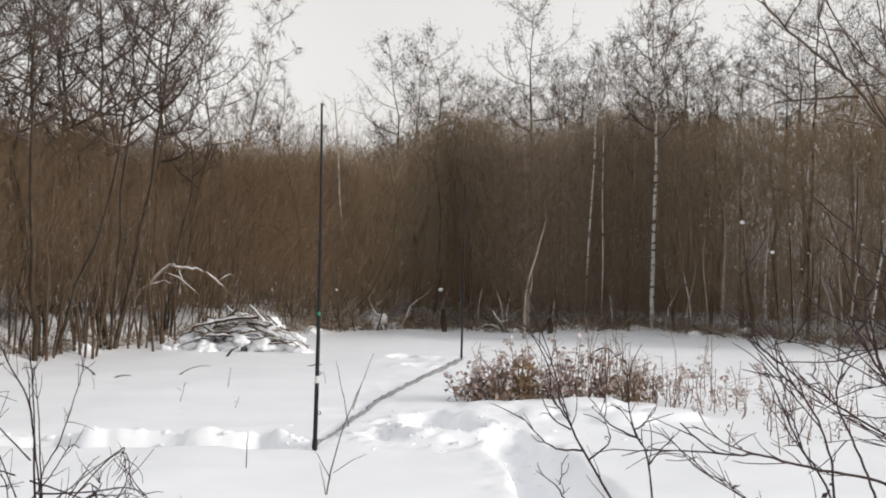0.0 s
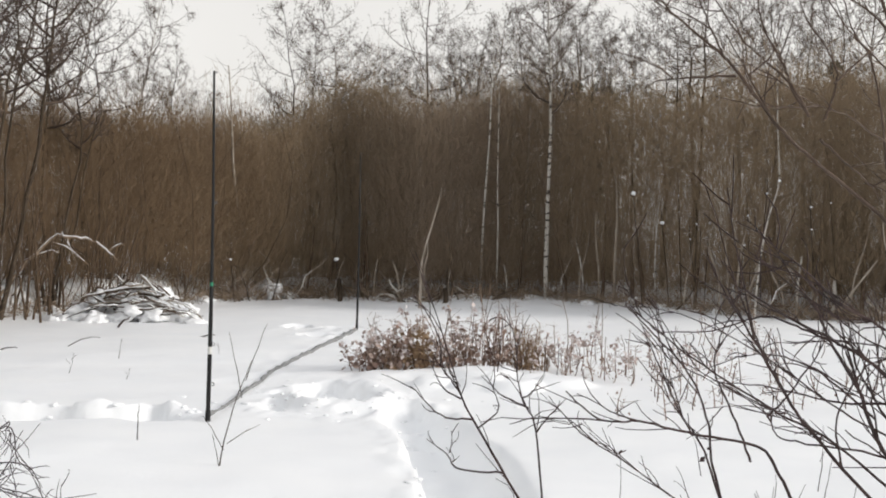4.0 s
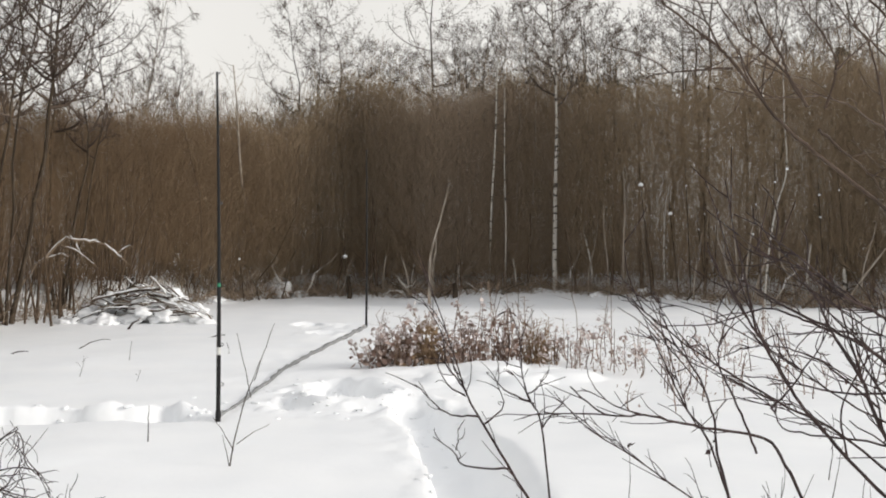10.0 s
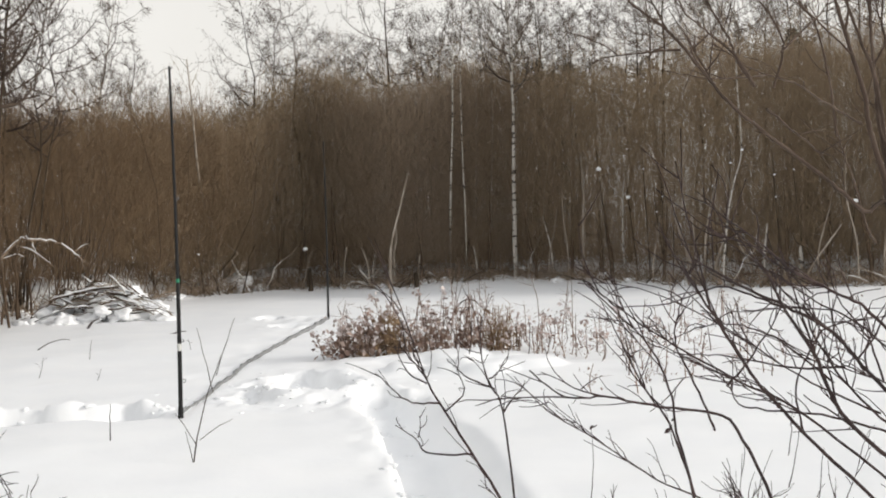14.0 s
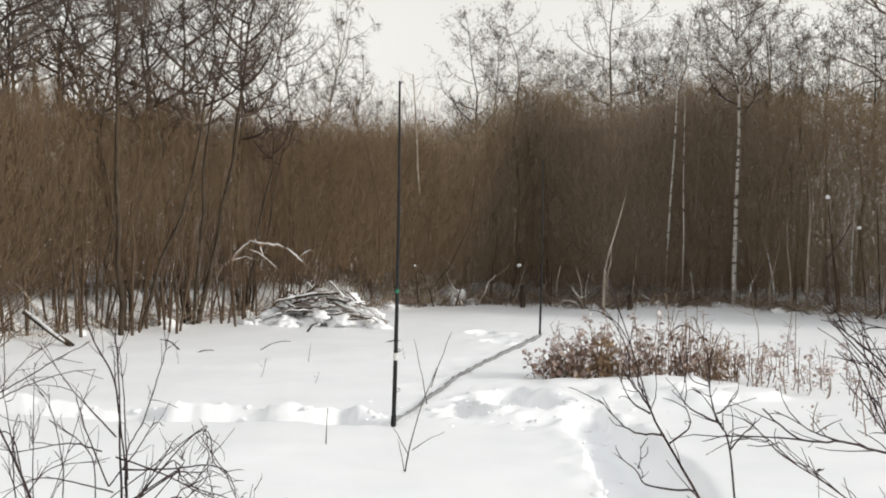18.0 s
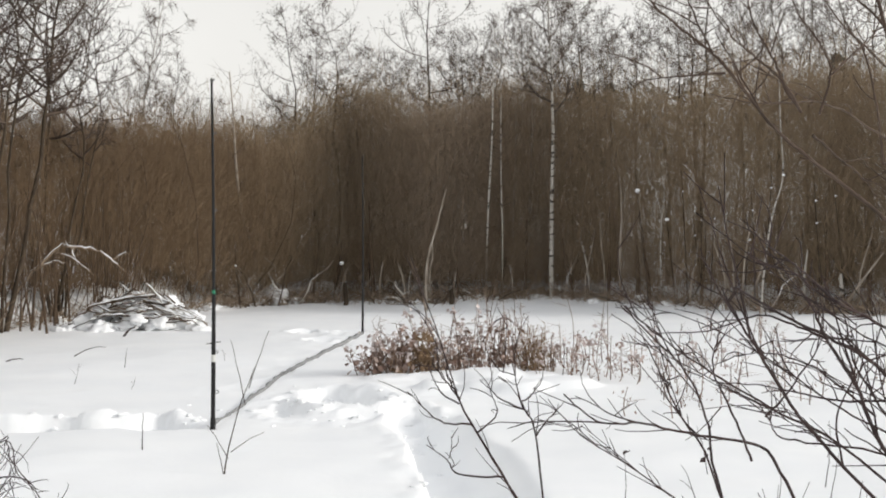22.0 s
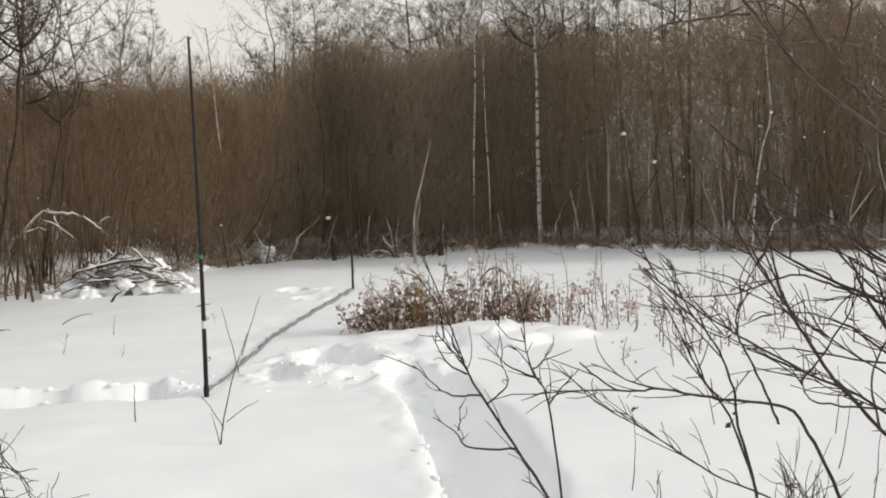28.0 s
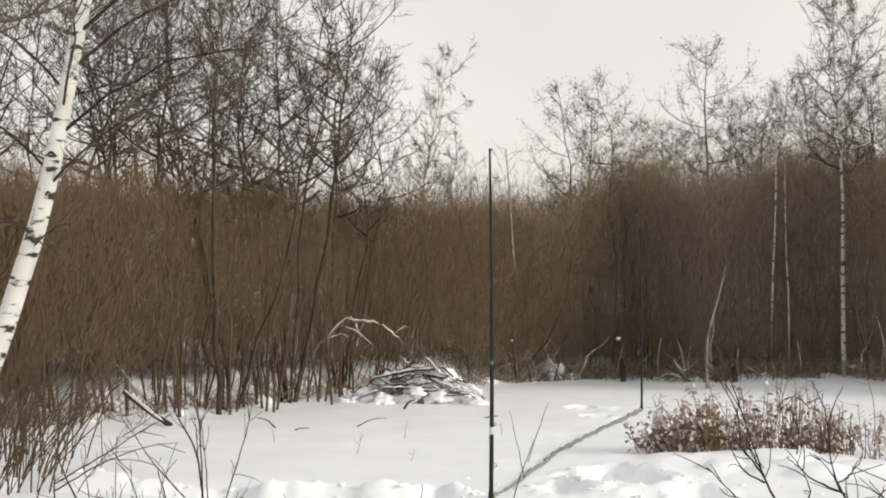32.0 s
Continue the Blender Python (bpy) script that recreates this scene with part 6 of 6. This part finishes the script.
def fallen_branches():
    r = np.random.RandomState(104)
    for k in range(46):
        x = r.uniform(-1.0, 2.6) if k < 18 else r.uniform(3.5, 10.5) if k < 34 else r.uniform(-3.9, -1.4)
        y = float(edge_y(np.array([x]))[0]) - 0.55 + r.uniform(-0.35, 0.35)
        root = thing("fallen_branch", (x, y, ground_z(x, y)), "fallen grey branch propped in the brush", "branch", "fallen branches at the forest edge")
        ln = r.uniform(0.5, 1.3)
        el, side = r.uniform(0.25, 1.35), (-1) ** k
        tip = np.array([side * math.cos(el) * ln, r.uniform(-0.1, 0.2), math.sin(el) * ln])
        st = Stems()
        line = bend((0, 0, -0.06), tip, (0, 0, 0.03 * ln), 7, 0.07, r)
        st.tube(line, np.linspace(0.02, 0.006, 7), 6)
        part("branch", st, (PALE, BARK, RUSSET)[k % 3], root)
        if k % 2:
            st = Stems()
            st.tube(bend(line[3], line[3] + (side * -0.25, 0.05, 0.3), (0, 0, 0.03), 5), np.linspace(0.009, 0.004, 5), 5)
            part("side_branch", st, PALE, root)
        if k % 3 == 0:
            sn = Stems()
            sn.tube(line[1:5] + (0, 0, 0.014), [0.004, 0.012, 0.011, 0.004], 6)
            part("snow_layer", sn, SNOW, root, "snow along the branch")


fallen_branches()


def undergrowth(x0, x1, count, seed):
    """Low tangle of pale dead stalks and small snow lumps along the foot of the thicket."""
    r = np.random.RandomState(seed)
    root = thing("undergrowth", (0, 0, 0), "low tangle of pale dead stalks in lumpy snow", "undergrowth", kind="stuff")
    x = r.uniform(x0, x1, count)
    y = edge_y(x) + r.normal(0.0, 0.42, count)
    z = snow_height(x, y) + r.uniform(-0.03, 0.12, count)
    d = np.stack([r.normal(0, 0.6, count), r.normal(0, 0.3, count), r.uniform(0.05, 1.0, count)], 1)
    p0 = np.stack([x, y, z], 1)
    st = Stems()
    st.twigs(p0, p0 + d * (0.1 + 0.95 * r.uniform(0, 1, count) ** 1.7)[:, None], r.uniform(0.003, 0.011, count))
    part("stalk_mass", st, STALK, root, "pale dead stalks", "stuff")
    for k in range(int((x1 - x0) * 2.2)):
        lx = r.uniform(x0, x1)
        ly = float(edge_y(np.array([lx]))[0]) + r.normal(-0.15, 0.3)
        s = r.uniform(0.05, 0.14)
        part("snow_lump", bm_mesh("snow_lump", blob((lx, ly, ground_z(lx, ly)), (s * 1.4, s, s * r.uniform(0.5, 1.0)), r, rough=0.5), SNOW), SNOW, root, "rounded white snow")


undergrowth(-4.2, 10.5, 6500, 105)
undergrowth(-9.5, -4.2, 1500, 106)


# ---- small things in the open snow ----
def ground_twig(x, y, tip, bow, radius, label, mat=SHRUB):
    root = thing("twig", (x, y, ground_z(x, y)), label, "twig", "twigs in the open snow")
    st = Stems()
    st.tube(bend((0, 0, -0.04), tip, bow, 8, 0.004, SHRUB_RNG), np.linspace(radius, radius * 0.4, 8), 5)
    part("stem", st, mat, root)
    return root


fork = ground_twig(-1.19, 7.57, (0.21, 0, 0.68), (-0.03, 0, 0), 0.0052, "thin forked sapling in front of the rod", BARK)
for a, b in (((0.145, 0, 0.44), (0.06, 0, 0.86)), ((0.17, 0, 0.55), (0.30, 0, 0.92)), ((0.03, 0, 0.1), (-0.1, 0, 0.32)), ((0.05, 0, 0.14), (0.27, 0, 0.27)), ((0.0, 0, 0.0), (-0.04, 0, 0.2))):
    st = Stems()
    st.tube(bend(a, b, (0.0, 0, 0.01), 6, 0.004, SHRUB_RNG), np.linspace(0.0032, 0.0016, 6), 5)
    part("side_branch", st, BARK, fork)
ground_twig(-1.9, 8.4, (0.01, 0, 0.26), (0, 0, 0), 0.005, "single thin stalk in untouched snow")
ground_twig(-5.44, 15.2, (-0.35, 0.1, 0.12), (0, 0, 0.06), 0.012, "short dark stick lying on snow")
ground_twig(-5.2, 15.0, (0.28, 0, 0.02), (0, 0, 0.03), 0.012, "short dark stick lying on snow")
ground_twig(-4.5, 15.6, (0.45, 0.1, 0.1), (0, 0, 0.06), 0.008, "thin stick half covered by snow")
ground_twig(-4.65, 19.0, (0.2, 0, 0.14), (0, 0, 0.05), 0.022, "dark stick poking out of the snow")
ground_twig(-3.45, 14.2, (0.04, 0, 0.24), (0, 0, 0), 0.004, "single thin stalk in untouched snow")
ground_twig(-3.1, 17.4, (0.3, 0, 0.03), (0, 0, 0.02), 0.014, "short dark stick lying on snow")
ground_twig(1.08, 6.0, (0.02, -0.02, 0.42), (0.02, 0, 0), 0.003, "thin twig with one withered leaf")
ground_twig(0.35, 5.2, (0.0, 0, 0.22), (0.01, 0, 0), 0.004, "single thin stalk beside the path")
ground_twig(0.62, 5.0, (0.02, 0, 0.3), (0.01, 0, 0), 0.004, "single thin stalk beside the path")
ground_twig(0.95, 4.9, (0.03, 0, 0.34), (0.02, 0, 0), 0.004, "single thin stalk beside the path")
ground_twig(1.35, 20.0, (0.55, 0, -0.02), (0, 0, 0.22), 0.018, "bent branch sticking out of the snow")
ground_twig(1.6, 12.2, (0.02, 0, 0.42), (0.02, 0, 0), 0.006, "dark bare stalk beside the weeds")
ground_twig(0.95, 12.1, (0.06, 0, 0.7), (0.03, 0, 0), 0.007, "dark bare stalk beside the weeds")
for k, (tx, ty, tz, lean) in enumerate(((1.2, 5.0, 0.3, 0.05), (1.35, 5.3, 0.24, -0.08), (1.5, 4.8, 0.35, 0.1), (1.75, 5.6, 0.3, -0.05), (1.95, 5.2, 0.4, 0.08), (1.1, 5.6, 0.2, 0.04), (2.2, 6.2, 0.35, 0.1), (1.6, 6.4, 0.25, -0.1), (2.5, 7.0, 0.4, 0.05), (1.9, 7.4, 0.3, -0.06), (-2.6, 6.6, 0.25, 0.04), (-3.6, 12.6, 0.22, 0.06), (-4.9, 13.6, 0.2, -0.05), (-2.9, 12.2, 0.12, 0.05), (-2.3, 14.6, 0.15, -0.03))):
    tuft = ground_twig(tx, ty, (lean, 0.03, tz), (0.01, 0, 0), 0.0035, "thin bare seedling twig poking through snow")
    for q in range(k % 3):
        st = Stems()
        a = np.array([lean * (0.45 + 0.22 * q), 0.01, tz * (0.45 + 0.22 * q)])
        st.tube(bend(a, a + ((-1) ** (q + k) * (0.12 + 0.05 * (k % 4)) * tz, 0.02, (0.3 - 0.04 * (k % 5)) * tz), (0, 0, 0.01), 5), np.linspace(0.002, 0.001, 5), 4)
        part("side_twig", st, SHRUB, tuft)


def dead_leaf(x, y, z, size, seed):
    """A curled dead leaf caught low on a twig."""
    r = np.random.RandomState(seed)
    root = thing("dead_leaf", (x, y, z), "dark curled dead leaf hanging on a twig", "leaf", "dead leaves on twigs")
    lf = Stems()
    lf.leaves(np.array([[0, 0, 0], [0.004, 0.003, -0.012], [-0.004, 0, -0.02]]), size, r)
    part("blade", lf, SHRUB, root)


dead_leaf(1.1, 5.98, 0.40, 0.032, 301)
dead_leaf(0.92, 3.62, 0.83, 0.02, 302)
dead_leaf(1.02, 2.95, 0.98, 0.02, 303)
